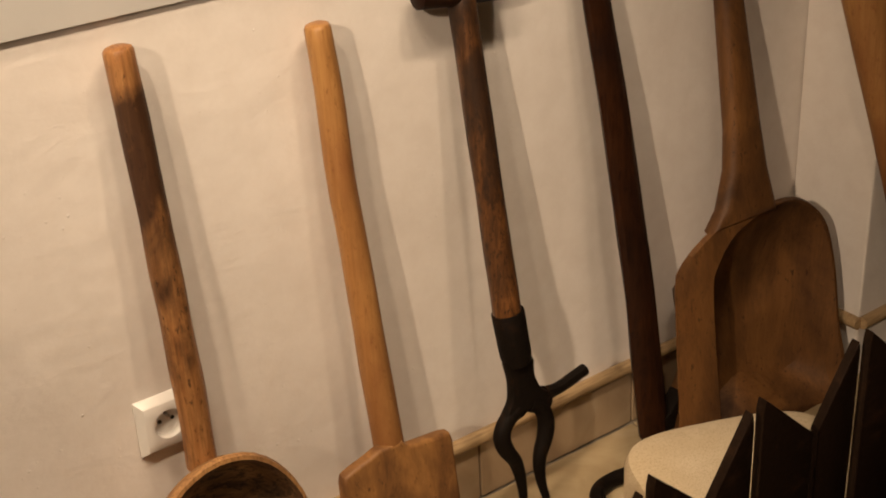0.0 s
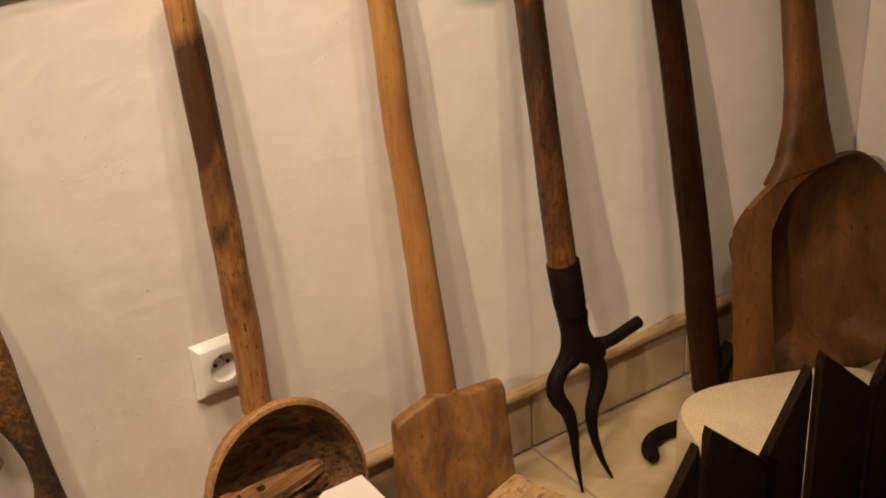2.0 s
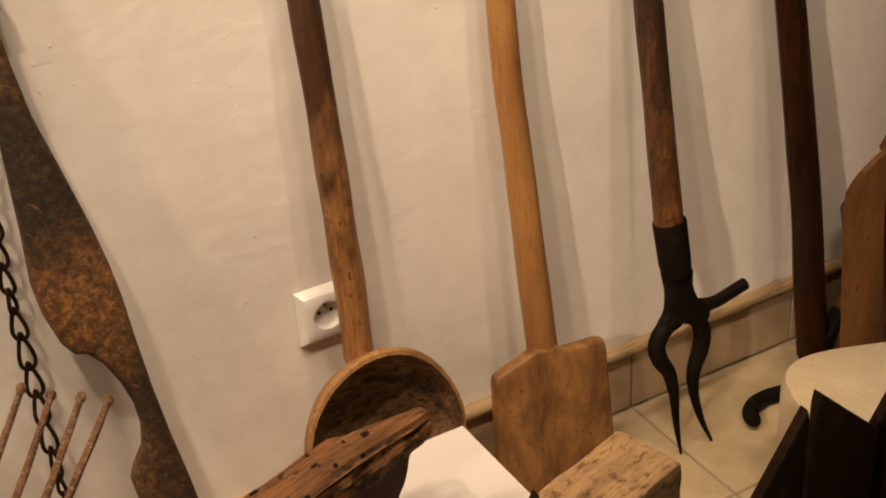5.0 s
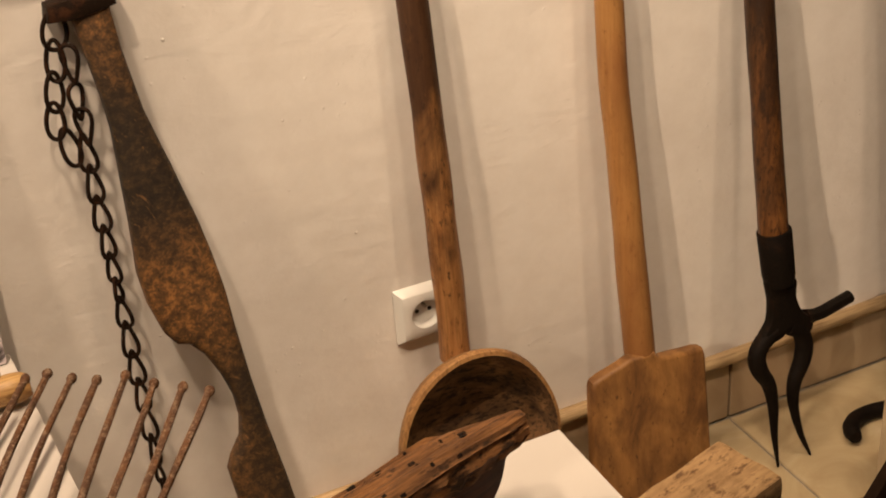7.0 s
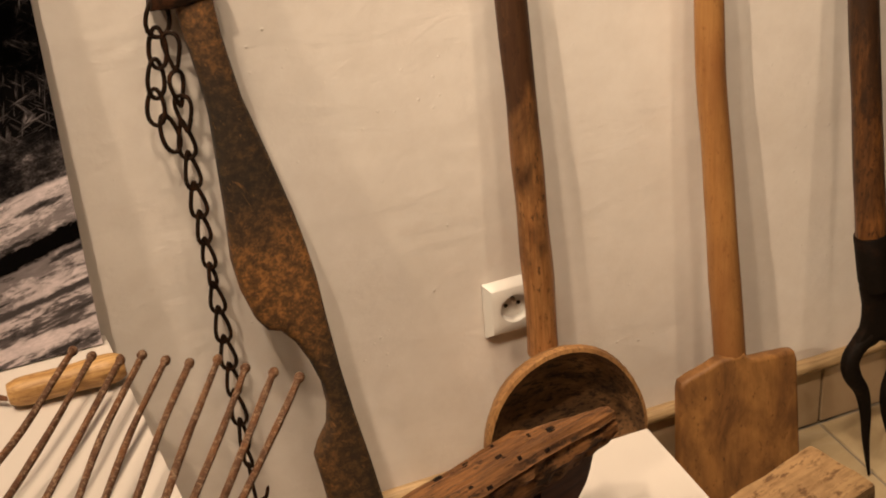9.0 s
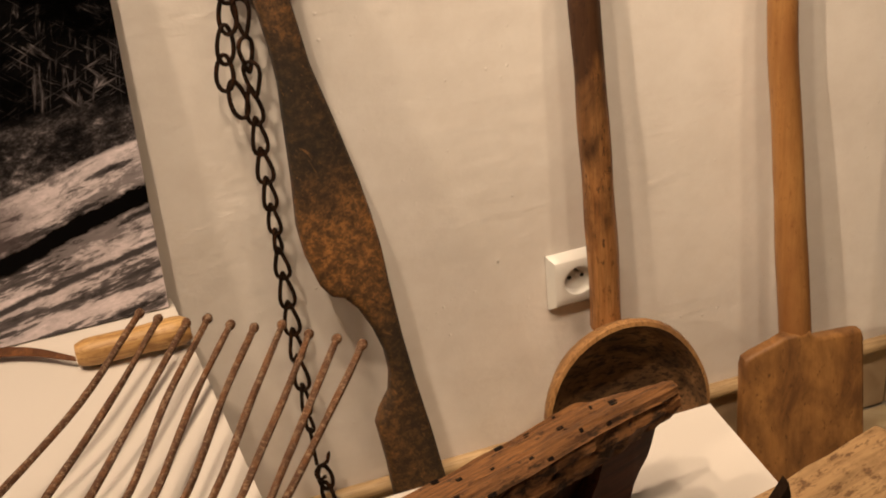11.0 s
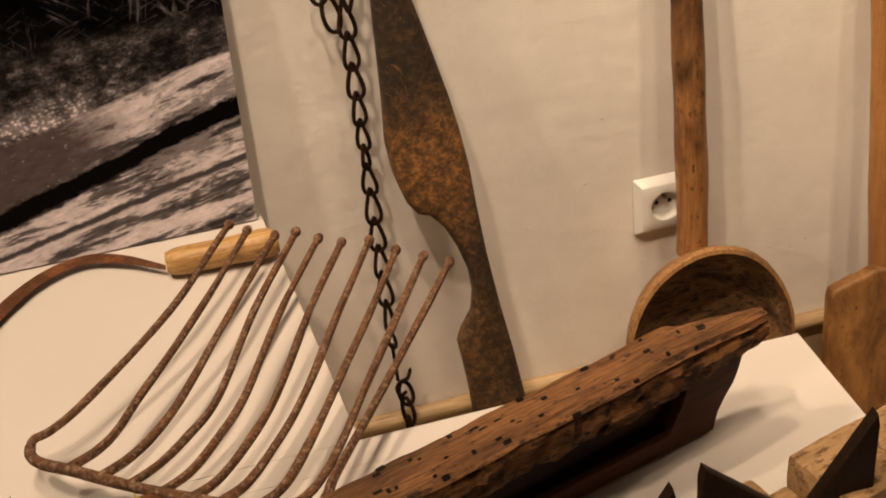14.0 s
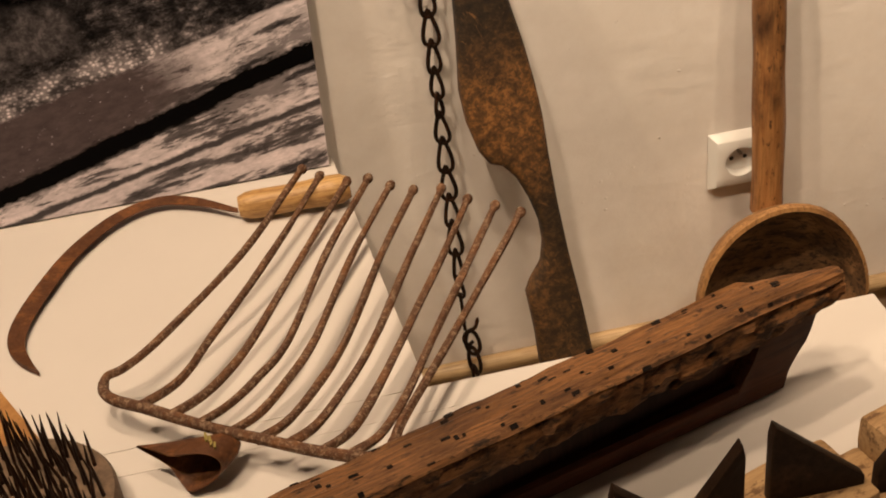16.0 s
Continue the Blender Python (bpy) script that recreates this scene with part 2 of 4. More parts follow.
    # rough earth, then dark undergrowth with bright strokes
    lump = noise_tex(n, l, coords(n, l, (26, 26, 44), (0, 13, 0)), 1.0, 11, 0.84, 0.0)
    ground = ramp(n, l, lump, [(0.38, (0.003,) * 3), (0.47, (0.015,) * 3), (0.54, (0.05,) * 3), (0.60, (0.15,) * 3), (0.66, (0.42,) * 3)]).outputs[0]
    pebble = n.new("ShaderNodeTexVoronoi")
    pebble.inputs["Scale"].default_value = 1.0
    l.new(coords(n, l, (190, 190, 260), (0, 13, 0)), pebble.inputs["Vector"])
    stones = mix(n, l, 1.0, ramp(n, l, pebble.outputs["Distance"], [(0.1, (0.85,) * 3), (0.55, (0.22,) * 3)]).outputs[0], ramp(n, l, noise_tex(n, l, coords(n, l, (40, 40, 60)), 1.0, 4, 0.6), [(0.4, (0.25,) * 3), (0.6, (1.3,) * 3)]).outputs[0], "MULTIPLY")
    left = ramp(n, l, lin(-6.0, sep.outputs["X"], -3.6), [(0.10, (0, 0, 0)), (0.28, (0.9,) * 3)]).outputs[0]
    ground = mix(n, l, mix(n, l, 1.0, span(up, 0.80, 0.836, 0.008), left, "MULTIPLY"), ground, stones)
    bark = ramp(n, l, noise_tex(n, l, coords(n, l, (60, 60, 60)), 1.0, 8, 0.75), [(0.38, (0.02,) * 3), (0.5, (0.06,) * 3), (0.64, (0.15,) * 3)]).outputs[0]
    trunk = mix(n, l, 1.0, span(add(sep.outputs["X"], lin(0.05, warp, -0.025)), -1.0, -0.722, 0.006), span(add(sep.outputs["Z"], lin(0.10, lump, -0.05)), 0.676, 1.2, 0.008), "MULTIPLY")
    ground = mix(n, l, trunk, ground, bark)
    strokes = None
    for angle in (25, 78, -40):
        st = noise_tex(n, l, coords(n, l, (16, 16, 120), (0, angle, 0)), 1.0, 5, 0.6, 1.6)
        st = ramp(n, l, st, [(0.57, (0.003,) * 3), (0.65, (0.05,) * 3), (0.75, (0.25,) * 3)]).outputs[0]
        strokes = st if strokes is None else mix(n, l, 1.0, strokes, st, "LIGHTEN")
    clump = ramp(n, l, noise_tex(n, l, coords(n, l, (13, 13, 13)), 1.0, 6, 0.65), [(0.44, (0.02,) * 3), (0.60, (1.0,) * 3)]).outputs[0]
    strokes = mix(n, l, 1.0, strokes, clump, "MULTIPLY")
    high = ramp(n, l, add(lin(3.0, sep.outputs["Z"], -1.35), lin(0.12, warp, -0.06)), [(0.83, (0, 0, 0)), (0.90, (1, 1, 1))]).outputs[0]
    behind = mix(n, l, high, ground, strokes)
    where = span(up, 0.8085, 2.0, 0.002)
    col = mix(n, l, where, col, behind)
    tint = mix(n, l, 1.0, col, (1.0, 0.885, 0.92), "MULTIPLY")
    l.new(tint, b.inputs["Base Color"])
    b.inputs["Roughness"].default_value = 0.55
    b.inputs["Specular IOR Level"].default_value = 0.03
    return m


PLASTER = plaster()
# Dark so that the unseen walls and ceiling bounce little light.
SHADE = paint("unseen_wall_brown", (0.20, 0.15, 0.11), 0.8, 0.1, 4.0, 0.2)
WHITE = paint("white_board", (0.56, 0.51, 0.465), 0.75, 0.03, 4.0, 0.05, 300)
PANEL = paint("panel_print", (0.70, 0.69, 0.66), 0.4, 0.05, 5.0, 0.03)
SOCKET = paint("white_plastic", (0.72, 0.70, 0.66), 0.32, 0.02, 20, 0.02)
HOLE_SHADE = paint("hole_shade", (0.01, 0.01, 0.01), 0.6)
PIN = iron("pin_metal", (0.5, 0.48, 0.45), (0.3, 0.25, 0.2), 0.1, 0.3, 60, 1.0)
TRIM = wood("bead_trim", (0.50, 0.36, 0.20), (0.40, 0.27, 0.14), (0.34, 0.22, 0.11), 0, 6, 0.3, 0.4, 0.1)
TILE = tile_mat("floor_tile", (0.37, 0.27, 0.15), (0.46, 0.36, 0.215), (0.52, 0.43, 0.29))
SKIRT = tile_mat("skirting_tile", (0.34, 0.24, 0.15), (0.41, 0.30, 0.19), (0.46, 0.35, 0.23))
GROUT = paint("grout", (0.30, 0.25, 0.19), 0.85, 0.15, 30, 0.3)
LADLE_W = wood("ladle_wood", (0.39, 0.195, 0.072), (0.21, 0.080, 0.024), (0.024, 0.009, 0.004), None, 16, 0.85, 0.48, 0.45, 16, ((0.30, 0.02), (0.46, 0.07), (0.54, 0.20), (0.64, 0.30), (0.76, 0.36), (0.81, 0.2), (0.85, 0.0)), specks=0.25, pores=0.5)
# The hollow is a darker, more mottled brown than the rim.
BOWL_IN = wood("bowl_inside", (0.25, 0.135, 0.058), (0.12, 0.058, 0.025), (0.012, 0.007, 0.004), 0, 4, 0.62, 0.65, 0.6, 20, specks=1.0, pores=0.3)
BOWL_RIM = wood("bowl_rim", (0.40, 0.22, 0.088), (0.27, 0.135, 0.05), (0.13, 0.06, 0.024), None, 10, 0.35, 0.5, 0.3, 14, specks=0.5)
PEEL_W = wood("peel_wood", (0.44, 0.235, 0.078), (0.29, 0.125, 0.037), (0.20, 0.080, 0.025), None, 5, 0.55, 0.46, 0.18, 6, ((0.2, 0.26), (0.5, 0.22), (0.66, 0.26), (0.76, 0.12), (0.84, 0.02)), specks=0.2, pores=0.3)
PEEL_B = wood("peel_blade_wood", (0.36, 0.180, 0.058), (0.26, 0.118, 0.036), (0.075, 0.030, 0.011), None, 2, 0.75, 0.5, 0.08, 15, specks=0.15, pores=0.2)
FORK_W = wood("fork_handle_wood", (0.20, 0.084, 0.027), (0.072, 0.029, 0.010), (0.018, 0.009, 0.005), None, 16, 0.75, 0.42, 0.4, 16, ((0.37, 0.0), (0.42, 0.22), (0.6, 0.24), (0.8, 0.28)), specks=0.7)
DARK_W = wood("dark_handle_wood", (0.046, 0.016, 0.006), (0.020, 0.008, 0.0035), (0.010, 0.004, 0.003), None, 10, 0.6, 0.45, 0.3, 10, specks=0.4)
SCOOP_W = wood("scoop_wood", (0.205, 0.094, 0.030), (0.125, 0.053, 0.017), (0.03, 0.012, 0.005), None, 4, 0.55, 0.5, 0.15, 9, specks=0.08, pores=0.3)
YOKE_W = yoke_wood()
BEAM_W = wood("beam_wood", (0.42, 0.27, 0.13), (0.34, 0.20, 0.09), (0.10, 0.048, 0.02), 15.5, 6, 0.3, 0.75, 0.3, 34, specks=0.8, pores=0.4)
SLAB_W = wood("weathered_wood", (0.29, 0.130, 0.041), (0.065, 0.024, 0.008), (0.014, 0.006, 0.003), 17.5, 55, 0.52, 0.7, 1.0, 12, specks=0.3)
LOW_W = wood("red_brown_wood", (0.09, 0.028, 0.009), (0.036, 0.012, 0.005), (0.018, 0.007, 0.003), 17.5, 12, 0.5, 0.6, 0.35, 8)
DARK_W.node_tree.nodes["Principled BSDF"].inputs["Specular IOR Level"].default_value = 0.15
LOW_W.node_tree.nodes["Principled BSDF"].inputs["Specular IOR Level"].default_value = 0.15
GRIP_W = wood("sickle_grip_wood", (0.60, 0.38, 0.15), (0.45, 0.25, 0.09), (0.2, 0.09, 0.03), 0, 12, 0.4, 0.4, 0.35, 22, specks=0.3)
FRONT_W = wood("blotched_edge_wood", (0.32, 0.145, 0.05), (0.11, 0.043, 0.015), (0.008, 0.005, 0.003), 17.5, 9, 0.55, 0.75, 1.0, 60, specks=1.0)
IRON = iron("black_iron", (0.007, 0.0045, 0.003), (0.016, 0.008, 0.0045), 0.25, 0.62, 30, 0.1)
CHAIN = iron("chain_iron", (0.018, 0.010, 0.006), (0.055, 0.022, 0.010), 0.35, 0.6, 60, 0.2)
RUST = iron("rusty_iron", (0.10, 0.048, 0.026), (0.17, 0.075, 0.032), 0.5, 0.8, 45, 0.1, 0.8, (0.36, 0.25, 0.165))
RUST2 = iron("brown_rust", (0.10, 0.04, 0.017), (0.23, 0.09, 0.03), 0.45, 0.55, 24, 0.15, 0.5)
BLADE = iron("blade_iron", (0.022, 0.012, 0.007), (0.048, 0.024, 0.013), 0.25, 0.5, 25, 0.2, 0.25)
SPIKE = iron("spike_iron", (0.030, 0.013, 0.007), (0.075, 0.032, 0.014), 0.4, 0.55, 50, 0.15, 0.3)
NAIL = iron("nail_iron", (0.012, 0.008, 0.006), (0.035, 0.017, 0.009), 0.35, 0.65, 80, 0.2)
for dull in (IRON, BLADE, NAIL, CHAIN):
    dull.node_tree.nodes["Principled BSDF"].inputs["Specular IOR Level"].default_value = 0.1
STONE = stone()
FELT = paint("dark_board", (0.17, 0.105, 0.062), 0.8, 0.3, 90, 0.5)
YELLOW = paint("yellow_mark", (0.27, 0.21, 0.05), 0.7)
PRINT = photo()


# ---- mesh helpers ----
def link(name, bm, material, smooth=True, parent=None, label=""):
    me = bpy.data.meshes.new(name)
    bm.normal_update()
    bm.to_mesh(me)
    bm.free()
    me.materials.append(material)
    if smooth:
        for poly in me.polygons:
            poly.use_smooth = True
        me.set_sharp_from_angle(angle=radians(38))
    ob = new(name, me)
    if parent:
        ob.parent = parent
        ob.matrix_parent_inverse = Matrix.Translation(parent.location).inverted() if parent.type == "EMPTY" else Matrix()
    if label:
        ob["label"] = label
    return ob


def part(name, bm, material, parent, label="", smooth=True):
    return link(name, bm, material, smooth, parent, label)


def thing(name, at, label, category, group="", kind=""):
    ob = new(name)
    ob.location = at
    ob.empty_display_size = 0.05
    return tagged(ob, label, category, group, kind)


def box(lo, hi, bevel=0.0, segs=2, bm=None):
    own = bm or bmesh.new()
    made = bmesh.ops.create_cube(own, size=1)["verts"]
    for v in made:
        v.co = Vector([a + (c + 0.5) * (b - a) for c, a, b in zip(v.co, lo, hi)])
    if bevel:
        edges = list({e for v in made for e in v.link_edges})
        bmesh.ops.bevel(own, geom=edges, offset=bevel, segments=segs, affect="EDGES", profile=0.6)
    return own


def tube(points, radii, sides=10, wob=0.0, seed=0, bm=None, flat=1.0, cap=True):
    """A tube along points, with the radius of each; wob: unevenness; flat: depth over width."""
    own = bm or bmesh.new()
    pts = [Vector(q) for q in points]
    if isinstance(radii, (int, float)):
        radii = [radii] * len(pts)
    rings, side = [], None
    for i, c in enumerate(pts):
        d = (pts[min(i + 1, len(pts) - 1)] - pts[max(i - 1, 0)]).normalized()
        if side is None:
            side = d.cross(Vector((0, 1, 0)) if abs(d.y) < 0.9 else Vector((1, 0, 0))).normalized()
        side = (side - d * side.dot(d)).normalized()
        other = d.cross(side)
        ring = []
        for k in range(sides):
            a = 2 * math.pi * k / sides
            r = radii[i] * (1 + wob * noise.noise(Vector((c.x * 14 + seed, c.z * 9 + math.cos(a), c.y * 14 + math.sin(a)))))
            ring.append(own.verts.new(c + side * (r * math.cos(a)) + other * (r * flat * math.sin(a))))
        rings.append(ring)
    for a, b in zip(rings, rings[1:]):
        for k in range(sides):
            own.faces.new((a[k], a[(k + 1) % sides], b[(k + 1) % sides], b[k]))
    if cap:
        own.faces.new(rings[0][::-1])
        own.faces.new(rings[-1])
    return own


def along(a, b, n):
    a, b = Vector(a), Vector(b)
    return [a.lerp(b, i / (n - 1)) for i in range(n)]


def smooth_path(ctrl, per=8):
    """Catmull-Rom through the control points."""
    c = [Vector(q) for q in ctrl]
    c = [c[0] * 2 - c[1]] + c + [c[-1] * 2 - c[-2]]
    out = []
    for i in range(1, len(c) - 2):
        for k in range(per):
            t = k / per
            p0, p1, p2, p3 = c[i - 1:i + 3]
            out.append(0.5 * (2 * p1 + (p2 - p0) * t + (2 * p0 - 5 * p1 + 4 * p2 - p3) * t * t + (3 * p1 - p0 - 3 * p2 + p3) * t ** 3))
    out.append(c[-2])
    return out


def handle(a, b, ra, rb, sides=14, n=28, wob=0.10, seed=0, bend=0.0, flat=1.0):
    """A hand-made pole from foot a to top b, with a rounded top and slight crook."""
    pts = along(a, b, n)
    for i, q in enumerate(pts):
        s = i / (n - 1)
        q.x += bend * math.sin(math.pi * s) + 0.0016 * noise.noise(Vector((s * 5, seed, 0)))
    rad = [ra + (rb - ra) * i / (n - 1) for i in range(n)]
    d = (pts[-1] - pts[-2]).normalized()
    pts += [pts[-1] + d * rb * 0.22, pts[-1] + d * rb * 0.34]
    rad += [rb * 0.88, rb * 0.6]
    return tube(pts, rad, sides, wob, seed, flat=flat)


def board(outline, depth, frame_at, bevel=0.004, segs=2):
    """Outline in the plane (u, v), thickened by depth; frame_at(u, v, w) gives the place, w out of the plane."""
    own = bmesh.new()
    front = [own.verts.new((u, v, depth / 2)) for u, v in outline]
    back = [own.verts.new((u, v, -depth / 2)) for u, v in outline]
    n = len(outline)
    own.faces.new(front)
    own.faces.new(back[::-1])
    for i in range(n):
        own.faces.new((front[i], back[i], back[(i + 1) % n], front[(i + 1) % n]))
    bmesh.ops.recalc_face_normals(own, faces=own.faces)
    if bevel:
        rim = [e for e in own.edges if abs(e.verts[0].co.z - e.verts[1].co.z) < 1e-6]
        bmesh.ops.bevel(own, geom=rim, offset=bevel, segments=segs, affect="EDGES", profile=0.5, clamp_overlap=True)
    for v in own.verts:
        v.co = frame_at(*v.co)
    return own


def leaning(foot_y, top_y=-0.025, top_z=0.9):
    """Places in a plane that leans on the wall: u along the wall, v the height, w out of the plane to the room."""
    slope = (top_y - foot_y) / top_z
    out = Vector((0, -1, slope)).normalized()
    return lambda u, v, w: Vector((u, foot_y + slope * v, v)) + out * w


def rounded(ctrl, per=5):
    """A closed smooth outline through the control points."""
    n, out = len(ctrl), []
    c = [Vector((*q, 0)) for q in ctrl]
    for i in range(n):
        p0, p1, p2, p3 = c[i - 1], c[i], c[(i + 1) % n], c[(i + 2) % n]
        for k in range(per):
            t = k / per
            q = 0.5 * (2 * p1 + (p2 - p0) * t + (2 * p0 - 5 * p1 + 4 * p2 - p3) * t * t + (3 * p1 - p0 - 3 * p2 + p3) * t ** 3)
            out.append((q.x, q.y))
    return out


def bridge(bm, a, b):
    for k in range(len(a)):
        bm.faces.new((a[k], a[(k + 1) % len(a)], b[(k + 1) % len(a)], b[k]))


# ---- the room ----
def structure(name, bm, material, label, category, smooth=False):
    return tagged(link(name, bm, material, smooth), label, category, kind="structure")


structure("wall_north", box((-3.0, 0.0, 0.0), (3.0, 0.15, 2.7)), PLASTER, "uneven plaster wall painted warm white", "wall")
structure("wall_pier", box((1.265, -0.165, 0.0), (3.0, -0.002, 2.7), 0.004), PLASTER, "projecting plaster pier painted warm white", "wall")
# Unseen sides that close the room, darkened to hold back fill light.
structure("wall_west", box((-3.15, -3.6, 0.0), (-3.0, 0.15, 2.7)), SHADE, "unseen side wall, kept dark to cut bounced light", "wall")
structure("wall_east", box((3.0, -3.6, 0.0), (3.15, 0.15, 2.7)), SHADE, "unseen side wall, kept dark to cut bounced light", "wall")
structure("wall_south", box((-3.0, -3.75, 0.0), (3.0, -3.6, 2.7)), SHADE, "unseen wall behind, kept dark to cut bounced light", "wall")
structure("ceiling", box((-3.15, -3.75, 2.7), (3.15, 0.15, 2.8)), SHADE, "unseen ceiling, kept dark to cut bounced light", "ceiling")
floor = structure("floor", box((-3.0, -3.6, -0.1), (3.0, 0.0, -0.003)), GROUT, "floor of beige stone tiles with dark joints", "floor")
bead = bmesh.new()
tube([(-3.0, -0.012, 0.118), (1.262, -0.012, 0.118)], 0.0115, 10, bm=bead)
tube([(1.256, -0.004, 0.118), (1.256, -0.172, 0.118)], 0.0115, 10, bm=bead)
tube([(1.262, -0.174, 0.118), (3.0, -0.174, 0.118)], 0.0115, 10, bm=bead)
structure("trim", bead, TRIM, "rounded tan bead along the top of the skirting", "trim", True)
skirting = structure("baseboard", box((-3.0, -0.004, 0.0), (1.265, 0.0, 0.108)), GROUT, "skirting of brown ceramic tiles", "baseboard")

# ---- white plinths ----
PLINTH_TOP = 0.485


def prism(corners, z0, z1, bevel):
    bm = bmesh.new()
    low = [bm.verts.new((x, y, z0)) for x, y in corners]
    top = [bm.verts.new((x, y, z1)) for x, y in corners]
    bm.faces.new(low[::-1])
    bm.faces.new(top)
    bridge(bm, low, top)
    bmesh.ops.recalc_face_normals(bm, faces=bm.faces)
    bmesh.ops.bevel(bm, geom=list(bm.edges), offset=bevel, segments=2, affect="EDGES")
    return bm


def plinth(name, corners, label):
    ob = thing(name, (sum(x for x, _ in corners) / len(corners), sum(y for _, y in corners) / len(corners), 0), label, "plinth", "display plinths")
    part("body", prism(corners, 0.0, PLINTH_TOP - 0.012, 0.001), WHITE, ob)
    part("top_board", prism(corners, PLINTH_TOP - 0.0117, PLINTH_TOP, 0.0003), WHITE, ob)
    return ob


plinth("display_plinth", [(-0.4715, -0.012), (-1.45, -0.012), (-1.45, -0.4505), (-0.4395, -0.4505)], "matt white display plinth carrying a sickle and fork head")
plinth("display_plinth", [(-0.2002, -0.451), (-1.45, -0.451), (-1.45, -0.4844), (-0.2002, -0.4844)], "narrow white strip of the display plinth")
plinth("display_plinth", [(-0.001, -0.451), (-0.200, -0.451), (-0.200, -0.4846), (-1.45, -0.4846), (-1.45, -1.0), (0.002, -1.0)], "matt white display plinth carrying a weathered wooden tool")

# ---- photo panel and info panel ----
POSTER_EDGE = -0.4765
photo_panel = thing("photo_poster", (-0.9, -0.012, 0.49), "large black and white photo print of logs standing behind a plinth", "poster")


def poster_at(x, z, w):
    return Vector((x + 0.033 * (z - 0.49), -0.030 + 0.040 * (z - 0.488) - w, z))


for piece, w0, w1, mat_, side in (("print", 0.0022, 0.004, PRINT, 0.0), ("backing", -0.003, 0.002, PANEL, 0.0006)):
    bm = box((0, 0, 0), (1, 1, 1))
    for v in bm.verts:
        v.co = poster_at(-1.7 + v.co.x * (1.7 + POSTER_EDGE - side), 0.4875 + v.co.z * 0.55, w0 + v.co.y * (w1 - w0))
    bmesh.ops.recalc_face_normals(bm, faces=bm.faces)
    part(piece, bm, mat_, photo_panel, "black and white photograph of weathered logs" if piece == "print" else "", False)
info = thing("info_panel", (0.0, -0.01, 0.9), "pale grey information panel fixed on the wall", "panel")
part("board", box((-0.40, -0.0065, 0.900), (0.62, -0.001, 1.5), 0.001), PANEL, info, "", True)

# ---- wall socket ----
socket = thing("wall_socket", (0.04, 0, 0.37), "white square plastic wall socket with a round recess and pins", "socket")
dish = bmesh.new()
rings = []


def square_ring(half, y):
    ring = []
    for k in range(32):
        a = 2 * math.pi * k / 32
        m = half / max(abs(math.cos(a)), abs(math.sin(a)))
        ring.append(dish.verts.new((0.0437 + m * math.cos(a), y, 0.3647 + m * math.sin(a))))
    return ring


def round_ring(r, y):
    return [dish.verts.new((0.0437 + r * math.cos(2 * math.pi * k / 32), y, 0.3647 + r * math.sin(2 * math.pi * k / 32))) for k in range(32)]


def joined(rings):
    for a, b in zip(rings, rings[1:]):
        bridge(dish, a, b)
    bmesh.ops.recalc_face_normals(dish, faces=dish.faces)


joined([square_ring(0.0408, -0.0008), square_ring(0.0408, -0.0030), square_ring(0.0400, -0.0042), square_ring(0.0332, -0.0128), square_ring(0.0322, -0.0134), round_ring(0.0212, -0.0134), round_ring(0.0208, -0.0130)])
part("plate", dish, SOCKET, socket, "", True)
dish = bmesh.new()
joined([round_ring(0.0208, -0.0130), round_ring(0.0200, -0.0112), round_ring(0.0196, -0.0020), round_ring(0.0186, -0.0012), round_ring(0.0002, -0.0011)])
recess = part("recess", dish, SOCKET, socket, "", True)
# Short black studs; the shade inside the pin holes is put into their colour.
for x, z in ((0.0347, 0.3647), (0.0527, 0.3647)):
    part("pin_hole_spot", tube([(x, -0.0011, z), (x, -0.0020, z)], 0.0029, 12), HOLE_SHADE, recess, "round black stud coloured like the shade in a pin hole")
part("earth_pin", tube([(0.0437, -0.0011, 0.3752), (0.0437, -0.0112, 0.3752), (0.0437, -0.0120, 0.3752)], [0.0024, 0.0024, 0.0012], 10), PIN, recess, "metal earth pin")

# ---- wooden ladle ----
ladle = thing("wooden_ladle", (0.06, -0.13, 0.1), "long-handled wooden ladle with dark mottled bowl leaning on the wall", "ladle")
part("handle", handle((0.0632, -0.0550, 0.314), (0.0512, -0.029, 0.868), 0.0206, 0.0180, 14, 34, 0.16, 3, 0.002), LADLE_W, ladle, "brown handle with dark burnt patches")
bowl_at = leaning(-0.145)
bm = bmesh.new()
N = 40


def bowl_ring(mesh, r, w, centre=(0.060, 0.215)):
    ring = []
    for k in range(N):
        a = 2 * math.pi * k / N
        flat = 0.135 if math.sin(a) > 0 else 0.150
        wob = 1 + 0.02 * noise.noise(Vector((math.cos(a) * 1.5, math.sin(a) * 1.5, 4.0)))
        ring.append(mesh.verts.new(bowl_at(centre[0] + 0.116 * r * wob * math.cos(a), centre[1] + flat * r * wob * math.sin(a), w)))
    return ring


outer = [bowl_ring(bm, r, w) for r, w in ((0.945, 0.012), (0.985, 0.011), (1.0, 0.004), (0.95, -0.012), (0.84, -0.035), (0.62, -0.062), (0.3, -0.074), (0.1, -0.076))]
for a, b in zip(outer, outer[1:]):
    bridge(bm, a, b)
bm.faces.new(outer[-1])
bmesh.ops.recalc_face_normals(bm, faces=bm.faces)
bowl = part("bowl", bm, BOWL_RIM, ladle, "pale worn wooden rim of the bowl")
bm = bmesh.new()
inner = [bowl_ring(bm, r, w) for r, w in ((0.945, 0.0118), (0.925, 0.006), (0.90, -0.006), (0.82, -0.026), (0.66, -0.042), (0.42, -0.052), (0.12, -0.056))]
